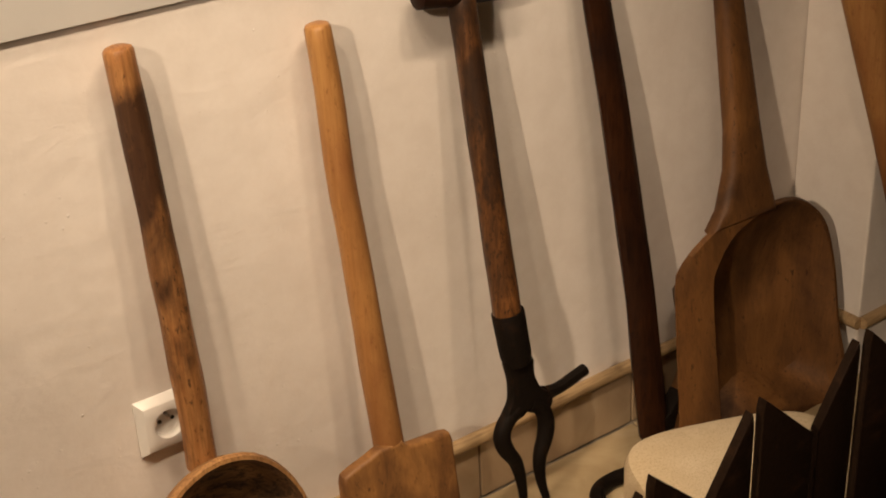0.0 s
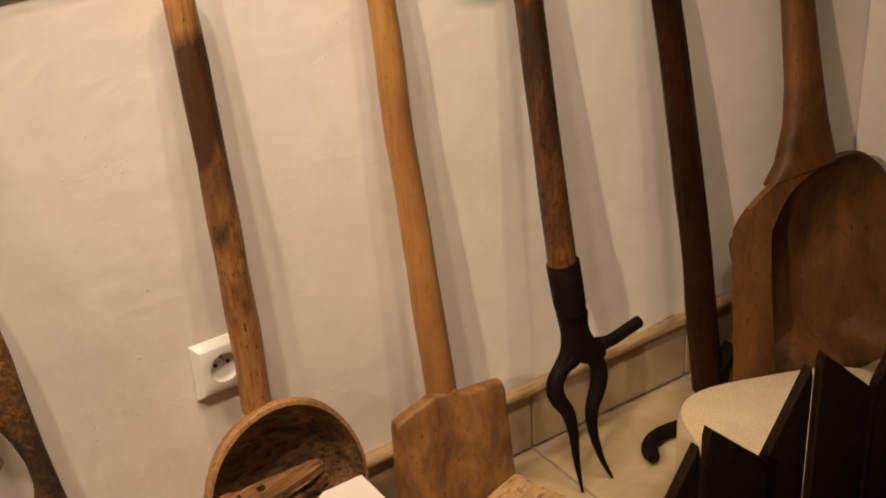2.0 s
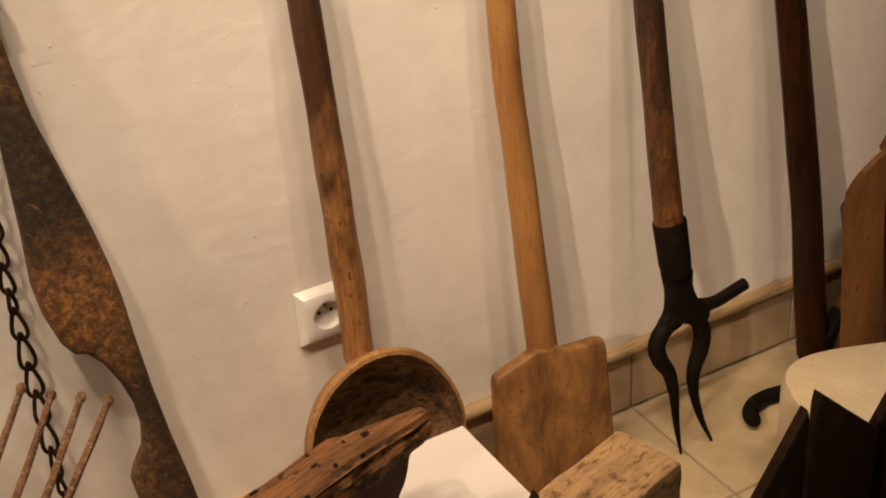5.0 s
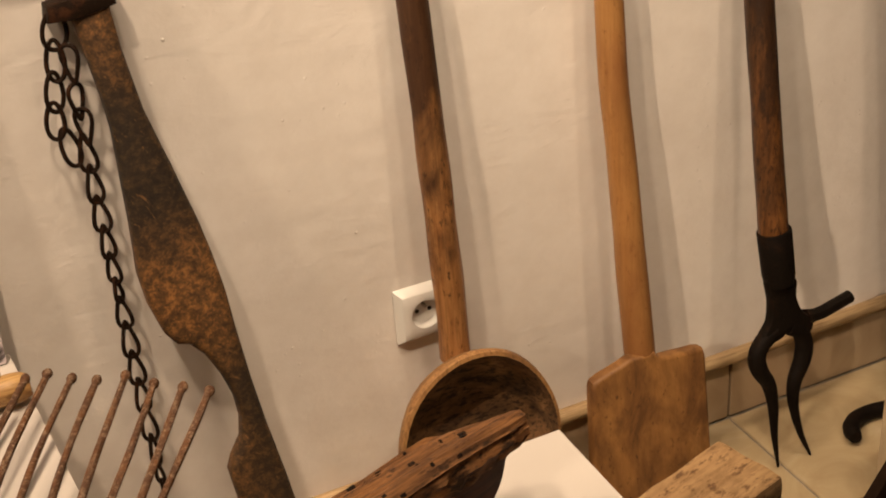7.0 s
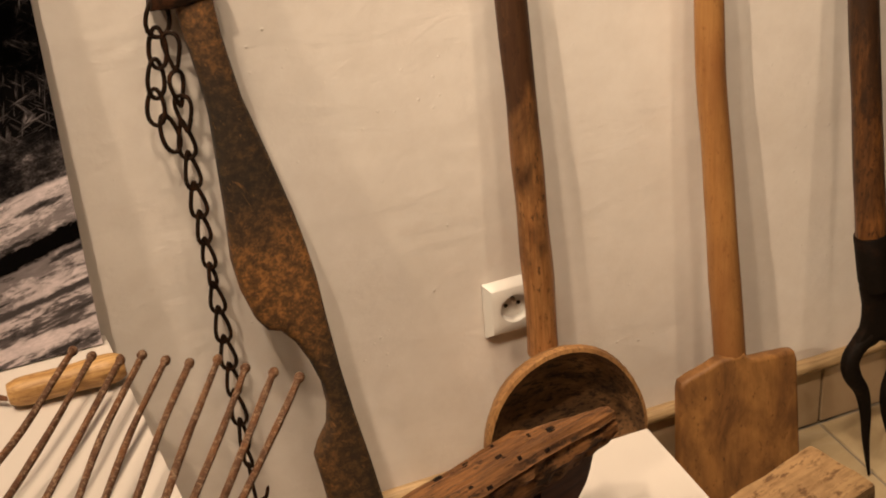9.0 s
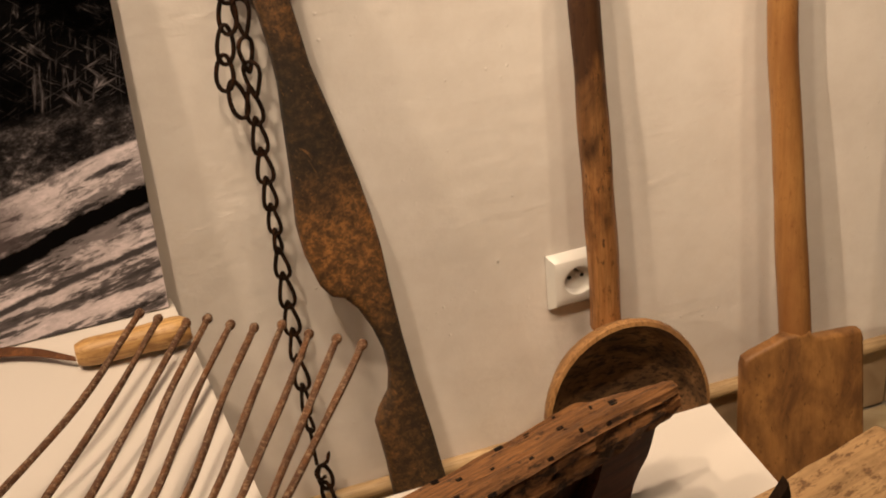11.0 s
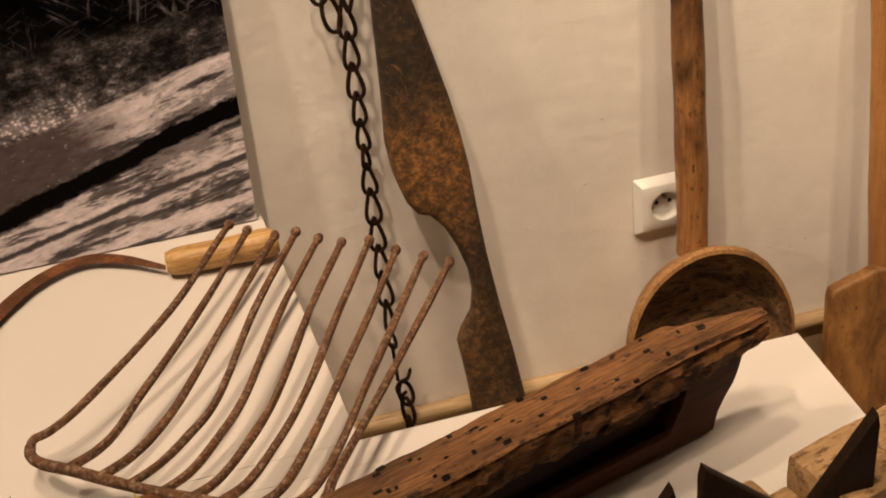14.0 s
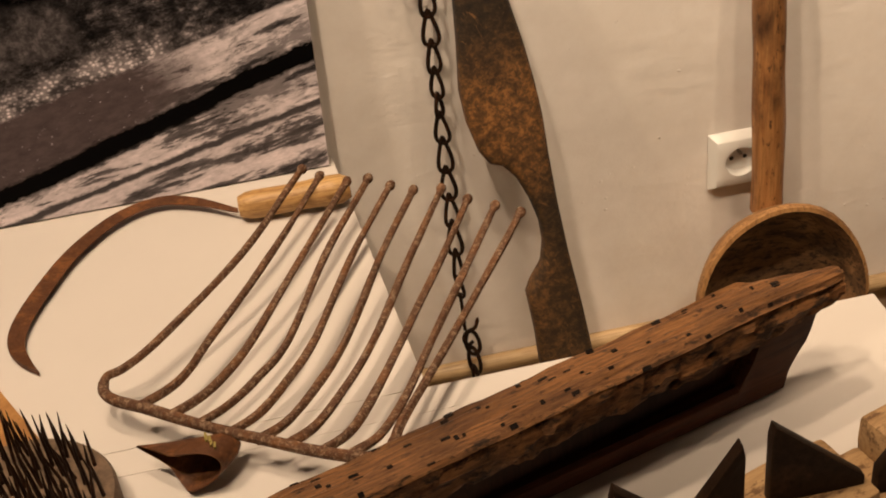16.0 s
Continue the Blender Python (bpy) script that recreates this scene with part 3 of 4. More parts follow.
for a, b in zip(inner, inner[1:]):
    bridge(bm, a, b)
bm.faces.new(inner[-1])
part("hollow", bm, BOWL_IN, bowl, "dark mottled hollow of the bowl")

# ---- bread peel ----
peel = thing("bread_peel", (0.34, -0.09, 0.0), "light brown wooden bread peel with square blade against the wall", "peel")
at = leaning(-0.10)
part("handle", handle(at(0.3405, 0.185, -0.014), at(0.3075, 0.838, 0), 0.0222, 0.0176, 14, 30, 0.10, 8, -0.002), PEEL_W, peel)
outline = [(0.236, 0.0), (0.440, 0.0), (0.4375, 0.05), (0.4325, 0.205), (0.429, 0.217), (0.418, 0.220), (0.362, 0.225), (0.354, 0.229), (0.349, 0.238), (0.311, 0.240),
           (0.304, 0.2385), (0.294, 0.2345), (0.262, 0.2265), (0.249, 0.221), (0.246, 0.21), (0.240, 0.05)]
part("blade", board(outline, 0.022, at, 0.006, 3), PEEL_B, peel, "square wooden blade with dark smudges")

# ---- iron fork with wooden shaft ----
fork = thing("iron_fork", (0.55, -0.15, 0.0), "two-pronged black iron fork on a dark shaft against the wall", "fork")
at = leaning(-0.15)
part("shaft", handle(at(0.5352, 0.372, 0), at(0.524, 0.835, 0), 0.021, 0.0195, 14, 28, 0.08, 12), FORK_W, fork, "dark brown wooden shaft")
part("grip", tube([at(0.452, 0.846, 0), at(0.456, 0.846, 0), at(0.50, 0.842, 0), at(0.60, 0.832, 0), at(0.604, 0.832, 0)], [0.012, 0.018, 0.020, 0.018, 0.012], 12), DARK_W, fork, "dark crosswise wooden grip")
part("collar", tube([at(0.536, 0.382, 0), at(0.5365, 0.378, 0), at(0.541, 0.315, 0), at(0.543, 0.300, 0)], [0.0235, 0.0248, 0.0238, 0.021], 16), IRON, fork)
body = [(0.521, 0.312), (0.565, 0.305), (0.566, 0.275), (0.575, 0.250), (0.590, 0.235), (0.594, 0.220), (0.584, 0.208), (0.566, 0.214), (0.550, 0.222), (0.532, 0.214), (0.508, 0.216),
        (0.506, 0.228), (0.519, 0.245), (0.523, 0.275)]
part("socket_plate", board(rounded(body, 3), 0.020, at, 0.006, 2), IRON, fork)
for prong in ([(0.532, 0.230), (0.510, 0.216), (0.4985, 0.196), (0.503, 0.172), (0.517, 0.146), (0.523, 0.110), (0.5235, 0.06), (0.528, 0.004)],
              [(0.554, 0.228), (0.574, 0.215), (0.5815, 0.190), (0.576, 0.164), (0.562, 0.135), (0.559, 0.100), (0.569, 0.050), (0.587, 0.003)]):
    pts = smooth_path([at(u, v, 0) for u, v in prong], 6)
    part("prong", tube(pts, [0.0132 - 0.0112 * (max(0, i / (len(pts) - 1) - 0.35) / 0.65) ** 1.4 for i in range(len(pts))], 10), IRON, fork)
part("side_arm", tube(smooth_path([at(0.585, 0.232, 0), at(0.612, 0.231, 0), at(0.640, 0.236, 0), at(0.666, 0.241, 0)], 5), [0.013, 0.011, 0.0105] + [0.0095] * 13, 8), IRON, fork)

# ---- dark-shafted spade ----
spade = thing("narrow_spade", (0.83, -0.12, 0.0), "dark-shafted narrow spade with black iron shoe against the wall", "spade")
at = leaning(-0.12)
part("shaft", handle(at(0.818, 0.06, 0), at(0.742, 0.90, 0), 0.031, 0.0235, 10, 28, 0.06, 17, 0.012, 0.55), DARK_W, spade)
part("shoe", board([(0.800, 0.0), (0.878, 0.0), (0.884, 0.07), (0.872, 0.115), (0.845, 0.085), (0.815, 0.075), (0.802, 0.055)], 0.03, at, 0.004), IRON, spade, "black iron shoe")

# ---- grain scoop ----
scoop = thing("grain_scoop", (1.0, -0.2, 0.0), "large carved wooden grain scoop with deep hollow leaning on the wall", "scoop")
at = leaning(-0.20)
rim_out = rounded([(0.800, 0.0), (0.815, 0.110), (0.836, 0.310), (0.850, 0.352), (0.905, 0.384), (0.975, 0.404), (1.035, 0.398), (1.085, 0.398), (1.140, 0.384), (1.190, 0.335), (1.207, 0.250),
                   (1.206, 0.150), (1.198, 0.0), (1.0, -0.004)], 5)
rim_in = rounded([(0.900, 0.0), (0.905, 0.110), (0.916, 0.290), (0.928, 0.325), (0.965, 0.362), (1.010, 0.378), (1.040, 0.384), (1.085, 0.386), (1.132, 0.370), (1.176, 0.325), (1.192, 0.250),
                  (1.191, 0.150), (1.184, 0.0), (1.02, -0.003)], 5)
cx, cy = 1.045, 0.17


def polar(outline, count=84):
    """The outline's radius about the centre, at even angles."""
    got = sorted((math.atan2(v - cy, u - cx), math.hypot(u - cx, v - cy)) for u, v in outline)
    ang, rad = [a for a, _ in got], [r for _, r in got]
    return [float(np.interp(-math.pi + 2 * math.pi * (k + 0.5) / count, ang, rad, period=2 * math.pi)) for k in range(count)]


R_OUT, R_IN = polar(rim_out), polar(rim_in)


def scoop_ring(mesh, share, inset, depth, chamfer=0.0, ease=0.0):
    """share: 0 on the outer outline, 1 on the inner one; ease: how far the slope runs out under the upper end."""
    ring = []
    for k, (ro, ri) in enumerate(zip(R_OUT, R_IN)):
        a = -math.pi + 2 * math.pi * (k + 0.5) / len(R_OUT)
        left = max(0.0, -math.cos(a)) ** 0.5 if math.sin(a) < 0.75 else 0.0
        open_end = (0.5 + 0.5 * math.sin(a + 0.25)) ** 1.2 * min(1.0, max(0.0, (math.cos(a) + 0.95) / 0.8)) ** 0.7
        r = ro + (ri - ro) * share - inset - chamfer * (0.2 + 0.8 * left) - ease * open_end
        ring.append(mesh.verts.new(at(cx + r * math.cos(a), cy + r * math.sin(a), depth)))
    return ring


bm = bmesh.new()
rings = [scoop_ring(bm, 0, 0.135, -0.124), scoop_ring(bm, 0, 0.105, -0.104), scoop_ring(bm, 0, 0.042, -0.035), scoop_ring(bm, 0, 0.003, -0.008), scoop_ring(bm, 0, 0.0, 0.0, 0.034), scoop_ring(bm, 1, -0.003, 0.0),
         scoop_ring(bm, 1, 0.002, -0.006), scoop_ring(bm, 1, 0.003, -0.022, 0, 0.024), scoop_ring(bm, 1, 0.004, -0.045, 0, 0.06), scoop_ring(bm, 1, 0.006, -0.068, 0, 0.10), scoop_ring(bm, 1, 0.012, -0.086, 0, 0.135), scoop_ring(bm, 1, 0.030, -0.096, 0, 0.14), scoop_ring(bm, 1, 0.075, -0.100, 0, 0.10)]
for a, b in zip(rings, rings[1:]):
    bridge(bm, a, b)
bm.faces.new(rings[0])
centre = bmesh.ops.poke(bm, faces=[bm.faces.new(rings[-1])])["verts"]
soft = [v for ring in rings[9:] for v in ring] + centre
for _ in range(14):
    bmesh.ops.smooth_vert(bm, verts=soft, factor=0.5, use_axis_x=True, use_axis_y=True, use_axis_z=True)
bmesh.ops.recalc_face_normals(bm, faces=bm.faces)
part("hollow", bm, SCOOP_W, scoop)
neck = [(0.925, 0.385), (0.955, 0.415), (0.979, 0.47), (0.989, 0.53), (0.997, 0.72), (0.994, 0.95), (1.045, 0.95), (1.045, 0.72), (1.056, 0.53), (1.062, 0.46), (1.072, 0.405), (1.075, 0.38)]
part("handle", board(neck, 0.036, lambda u, v, w: at(u, v, w - 0.012), 0.015, 3), SCOOP_W, scoop)

# ---- another pole against the pier ----
pole = thing("wooden_pole", (1.2, -0.3, 0.0), "light brown wooden tool handle leaning on the pier", "pole")
at2 = leaning(-0.36, -0.20, 0.9)
part("handle", handle(at2(1.30, 0.0, 0), at2(1.07, 0.95, 0), 0.030, 0.036, 14, 24, 0.06, 31, -0.01), PEEL_W, pole)

# ---- yoke board with clamp and chain ----
yoke = thing("yoke_board", (-0.22, -0.1, 0.0), "shaped dark wooden yoke board with worn patches leaning on the wall", "yoke")
at = leaning(-0.12, -0.03, 0.8)
outline = [(-0.285, 1.02), (-0.335, 1.02), (-0.331, 0.93), (-0.323, 0.854), (-0.313, 0.775), (-0.310, 0.734), (-0.312, 0.680), (-0.314, 0.623), (-0.318, 0.565), (-0.314, 0.525), (-0.304, 0.488),
           (-0.293, 0.471), (-0.279, 0.466), (-0.264, 0.447), (-0.250, 0.415), (-0.240, 0.380), (-0.238, 0.350), (-0.243, 0.322), (-0.258, 0.300), (-0.265, 0.284), (-0.262, 0.255), (-0.259, 0.225),
           (-0.257, 0.180), (-0.253, 0.10), (-0.248, 0.0), (-0.170, 0.0), (-0.178, 0.10), (-0.189, 0.195), (-0.197, 0.260), (-0.208, 0.333), (-0.216, 0.400), (-0.222, 0.470), (-0.225, 0.520),
           (-0.231, 0.565), (-0.239, 0.610), (-0.255, 0.680), (-0.272, 0.750), (-0.281, 0.820), (-0.283, 0.860), (-0.282, 0.93)]
part("board", board(outline, 0.030, at, 0.009, 3), YOKE_W, yoke)
clamp = board([(-0.350, 0.861), (-0.347, 0.878), (-0.279, 0.889), (-0.277, 0.867), (-0.32, 0.859)], 0.037, at, 0.003)
part("clamp", clamp, CHAIN, yoke, "dark iron band with an eye")
chain = thing("iron_chain", (-0.342, -0.055, 0.2), "dark forged iron chain with hook hanging from the yoke board", "chain")


CX, CY = -0.3395, -0.030


def sight_z(z):
    """Heights of the links, slid along the camera's sight lines as the chain moves back to the wall."""
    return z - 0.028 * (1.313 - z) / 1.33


def chain_link(a, b, width, turn, r=0.0027, pear=0.35):
    a, b = Vector((a[0], a[1], sight_z(a[2]))), Vector((b[0], b[1], sight_z(b[2])))
    d = b - a
    L = d.length
    d.normalize()
    side = d.cross(Vector((math.sin(turn), math.cos(turn), 0))).normalized()
    pts = []
    for k in range(20):
        t = 2 * math.pi * k / 20
        u = 0.5 - 0.5 * math.cos(t)
        pts.append(a + d * (L * (u * 1.24 - 0.12)) + side * (width * (0.5 * math.sin(t)) * (1 - pear + 2 * pear * u) * (1.0 if pear < 0.3 else 0.55 + 0.5 * u)))
    bm, rings = bmesh.new(), []
    for i, c in enumerate(pts):
        tan = (pts[(i + 1) % 20] - pts[i - 1]).normalized()
        nrm = d.cross(side)
        o = tan.cross(nrm)
        rings.append([bm.verts.new(c + (nrm * math.cos(q) + o * math.sin(q)) * r) for q in [2 * math.pi * k / 8 for k in range(8)]])
    for i in range(20):
        bridge(bm, rings[i], rings[(i + 1) % 20])
    bmesh.ops.recalc_face_normals(bm, faces=bm.faces)
    part("link", bm, CHAIN, chain)


ring_z = [(CX - 0.002, 0.878, 0.845), (CX - 0.008, 0.848, 0.812), (CX - 0.016, 0.815, 0.780), (CX - 0.022, 0.783, 0.750), (CX - 0.018, 0.752, 0.716)]
for i, (x, z0, z1) in enumerate(ring_z):
    chain_link((x, CY, z0), (x - 0.004 + (0.010 if i == 4 else 0), CY, z1), 0.026 if i == 0 else 0.0185, 0.3 if i % 2 else -0.2, 0.0026, 0.2)
for i, (x, z0, z1) in enumerate([(CX + 0.004, 0.842, 0.808), (CX + 0.002, 0.800, 0.768), (CX + 0.004, 0.772, 0.738)]):
    chain_link((x, CY - 0.006, z1), (x, CY - 0.006, z0), 0.019, 0.5 * (-1) ** i, 0.0025, 0.42)
zs = [0.742, 0.705, 0.668, 0.632, 0.598, 0.566, 0.540, 0.506, 0.466, 0.427, 0.388, 0.345, 0.305, 0.278]
for i, (z0, z1) in enumerate(zip(zs, zs[1:])):
    turn = (0.2, 0.35, 0.1, 0.55, 0.8, 1.1, 0.5, 0.15, 0.1, 0.4, 0.3, 0.9, 1.2)[i]
    chain_link((CX, CY, z0), (CX + 0.001, CY, z1), 0.0185 * max(0.45, math.cos(turn * 0.8)), turn * 0.6 * (-1) ** i, 0.0025, 0.45)
part("rod", tube([(CX, CY, sight_z(0.281)), (CX + 0.001, CY, sight_z(0.222))], 0.0024, 8), CHAIN, chain)
hook_pts = [(0.018, -0.01, 0.245), (0.013, -0.008, 0.228), (0.004, 0, 0.218), (-0.002, 0, 0.208), (0.002, 0, 0.196), (0.010, 0, 0.200)]
part("hook", tube(smooth_path([(CX + x, CY + y, sight_z(z)) for x, y, z in hook_pts], 4), [0.001] + [0.0026] * 20, 8), CHAIN, chain)
for i, (z0, z1) in enumerate([(0.214, 0.182), (0.186, 0.150), (0.154, 0.118)]):
    chain_link((CX + 0.008, CY, z0), (CX + 0.010, CY, z1), 0.018, 0.3 + 0.5 * i, 0.0028, 0.1)

# ---- sickle ----
sickle = thing("sickle", (-0.6, -0.12, PLINTH_TOP), "rusty curved sickle with turned wooden grip lying on the plinth", "sickle")
g0, g1 = Vector((-0.586, -0.1115, 0.503)), Vector((-0.4615, -0.119, 0.506))
gp = along(g0, g1, 14)
part("grip", tube(gp, [0.012, 0.0155, 0.0165, 0.0165, 0.0162, 0.016, 0.0158, 0.0158, 0.016, 0.0165, 0.017, 0.0172, 0.0165, 0.012], 16, 0.05, 5), GRIP_W, sickle, "pale turned wooden grip")
curve_out = [(-0.588, -0.108), (-0.632, -0.068), (-0.676, -0.0496), (-0.728, -0.0674), (-0.777, -0.119), (-0.811, -0.182), (-0.831, -0.235), (-0.8335, -0.272), (-0.821, -0.299), (-0.802, -0.3190)]
curve_in = [(-0.588, -0.1145), (-0.636, -0.0815), (-0.680, -0.067), (-0.722, -0.086), (-0.764, -0.136), (-0.792, -0.195), (-0.809, -0.238), (-0.814, -0.269), (-0.809, -0.293), (-0.8005, -0.3185)]
po, pi = smooth_path([(x, y, 0) for x, y in curve_out], 6), smooth_path([(x, y, 0) for x, y in curve_in], 6)
pi = [b.lerp(a, 0.15) for a, b in zip(po, pi)]
bm = bmesh.new()
loops = []
for i, (a, b) in enumerate(zip(po, pi)):
    s = i / (len(po) - 1)
    z = 0.496 - 0.007 * s
    loops.append([bm.verts.new((a.x, a.y, z + 0.0035)), bm.verts.new((b.x, b.y, z + 0.001)), bm.verts.new((b.x, b.y, z)), bm.verts.new((a.x, a.y, z - 0.0025))])
for a, b in zip(loops, loops[1:]):
    bridge(bm, a, b)
bm.faces.new(loops[0]), bm.faces.new(loops[-1])
bmesh.ops.recalc_face_normals(bm, faces=bm.faces)
part("blade", bm, RUST2, sickle, "rusty curved blade")

# ---- ball-tipped fork head ----
rake = thing("ball_tipped_fork", (-0.6, -0.45, PLINTH_TOP), "rusty ten-tined potato fork head with ball tips lying on the plinth", "fork")
tips = [(-0.5109, -0.1454), (-0.4937, -0.1601), (-0.4672, -0.1769), (-0.4453, -0.1885), (-0.4244, -0.2054), (-0.4026, -0.2180), (-0.3753, -0.2348), (-0.3529, -0.2585), (-0.3284, -0.2750), (-0.3088, -0.3046)]
upper_bend = [(-0.5878, -0.2628), (-0.5584, -0.2731), (-0.5271, -0.284), (-0.5058, -0.2915), (-0.4797, -0.3005), (-0.4522, -0.3101), (-0.4239, -0.32), (-0.3937, -0.3306), (-0.3668, -0.34), (-0.3428, -0.3484)]
lower_bend = [(-0.6749, -0.357), (-0.628, -0.3725), (-0.5889, -0.3854), (-0.5554, -0.3965), (-0.5318, -0.4043), (-0.5038, -0.4136), (-0.479, -0.4218), (-0.4539, -0.4301), (-0.4275, -0.4388), (-0.4116, -0.4441)]
joints = [None, (-0.6935, -0.4348), (-0.6678, -0.4571), (-0.6440, -0.4765), (-0.6180, -0.4957), (-0.5935, -0.5118), (-0.5709, -0.5261), (-0.5430, -0.5420), (-0.5169, -0.5529), None]
BAR_Z = 0.521
base = smooth_path([(-0.7300, -0.3970, 0.5215), (-0.7295, -0.4080, BAR_Z), (-0.7192, -0.4225, BAR_Z), (-0.6918, -0.4420, BAR_Z), (-0.6344, -0.4865, BAR_Z), (-0.5939, -0.5140, BAR_Z), (-0.5592, -0.5370, BAR_Z), (-0.5230, -0.5569, BAR_Z), (-0.5034, -0.5640, BAR_Z), (-0.4891, -0.5610, 0.5215), (-0.4830, -0.5520, 0.522)], 5)
for i, (tip_xy, up_xy, low_xy, joint) in enumerate(zip(tips, upper_bend, lower_bend, joints)):
    tip = Vector((*tip_xy, 0.556 - 0.003 * (i % 3)))
    ctrl = [tip, Vector((*up_xy, 0.543)), Vector((*low_xy, 0.530))]
    if i == 0:
        ctrl += [Vector((-0.7089, -0.3819, 0.5245)), Vector((-0.7260, -0.3860, 0.522)), Vector((-0.7300, -0.3970, 0.5215))]
    elif i == 9:
        ctrl += [Vector((-0.4497, -0.4981, 0.526)), Vector((-0.4740, -0.5330, 0.523)), Vector((-0.4830, -0.5520, 0.522))]
    else:
        j = Vector((*joint, BAR_Z + 0.002))
        near = j + Vector((0.0245, 0.0120, 0.0))
        ctrl += [near.lerp(ctrl[2], 0.42) + Vector((0.002, -0.002, -0.001)), near, j + Vector((-0.005, -0.003, -0.002))]
    pts = smooth_path(ctrl, 6)
    tine = part("tine", tube(pts, [0.0035 + 0.0010 * k / len(pts) for k in range(len(pts))], 10, 0.28, i * 3.1), RUST, rake)
    bm = bmesh.new()
    bmesh.ops.create_icosphere(bm, subdivisions=3, radius=0.0052)
    d = (tip - pts[2]).normalized()
    for v in bm.verts:
        v.co = v.co * (1 + 0.12 * noise.noise(v.co * 160 + Vector((i, 0, 0)))) + d * (0.25 * v.co.dot(d)) + tip
    part("ball_tip", bm, RUST, tine)
part("crossbar", tube(base, 0.0054, 12, 0.22, 2), RUST, rake)
# folded sheet socket under the crossbar
bm = bmesh.new()
a0, a1 = Vector((-0.615, -0.498, 0.5125)), Vector((-0.666, -0.524, 0.5090))
axis = (a1 - a0).normalized()
sx = axis.cross(Vector((0, 0, 1))).normalized()
sz = sx.cross(axis)
prof = [(0.0, 0.006), (0.12, 0.012), (0.4, 0.0165), (0.75, 0.0195), (1.0, 0.021), (1.0, 0.0192), (0.75, 0.0175), (0.3, 0.013), (0.1, 0.004)]
loops = []
for s, r in prof:
    ring = []
    for k in range(32):
        q = 2 * math.pi * k / 32
        lip = 0.034 * max(0.0, math.cos(q - 0.45)) ** 8
        ring.append(bm.verts.new(a0.lerp(a1, s) + (sx * math.cos(q) + sz * (math.sin(q) * 0.9)) * r + (0.4 * axis + sx) * (lip * s ** 2) - axis * (0.030 * max(0.0, -math.cos(q + 0.3)) * s ** 2)))
    loops.append(ring)
for a, b in zip(loops, loops[1:]):
    bridge(bm, a, b)
bm.faces.new(loops[0]), bm.faces.new(loops[-1])
bmesh.ops.recalc_face_normals(bm, faces=bm.faces)
sock = part("handle_socket", bm, RUST2, rake, "folded brown iron socket")
for k in range(5):
    q = a0.lerp(a1, 0.42 + 0.02 * (k % 2)) + sx * (0.008 - 0.004 * k) + Vector((0, 0, 0.0188 - 0.0008 * abs(k - 2)))
    part("mark", box((q.x - 0.0011, q.y - 0.0035, q.z - 0.002), (q.x + 0.0008, q.y + 0.0035, q.z)), YELLOW, sock, "yellow painted stroke")

# ---- flax hackle ----
hackle = thing("flax_hackle", (-0.79, -0.53, PLINTH_TOP), "round wooden flax hackle set with dark iron spikes on the plinth", "hackle")
bm = tube([(-0.803, -0.527, 0.4865), (-0.803, -0.527, 0.489), (-0.803, -0.527, 0.511), (-0.803, -0.527, 0.515)], [0.082, 0.0845, 0.0845, 0.082], 48)
disc = part("disc", bm, FELT, hackle, "round dark wooden disc")
part("back_board", prism([(-0.86, -0.294), (-1.02, -0.38), (-0.95, -0.525), (-0.785, -0.441)], 0.4855, 0.4975, 0.002), PEEL_W, hackle, "pale wooden board")
rng = random.Random(7)
for i in range(125):
    r, a = 0.074 * math.sqrt((i + 0.5) / 125), i * 2.39996
    x, y = -0.803 + r * math.cos(a), -0.527 + r * math.sin(a)
    h = rng.uniform(0.036, 0.066)
    lean_x = 0.014 * noise.noise(Vector((x * 60, y * 60, 2))) + rng.uniform(-0.006, 0.003)
    lean_y = 0.012 * noise.noise(Vector((x * 60, y * 60, 9))) + rng.uniform(-0.003, 0.004)
    part("spike", tube([(x, y, 0.513), (x + lean_x * 0.6, y + lean_y * 0.6, 0.513 + h * 0.6), (x + lean_x, y + lean_y, 0.513 + h)], [0.0019, 0.0015, 0.0003], 6), SPIKE, disc)

# ---- weathered wooden tool on the plinth ----
slab_tool = thing("weathered_beam_tool", (-0.3, -0.6, PLINTH_TOP), "weathered wooden beam with nail heads over a red-brown block", "beam")
ANG = radians(17.5)
O = Vector((-0.10, -0.565, 0.0))
ax, ay = Vector((-math.cos(ANG), -math.sin(ANG), 0)), Vector((math.sin(ANG), -math.cos(ANG), 0))


def slab_at(s, w, z):
    return O + ax * s + ay * w + Vector((0, 0, z))


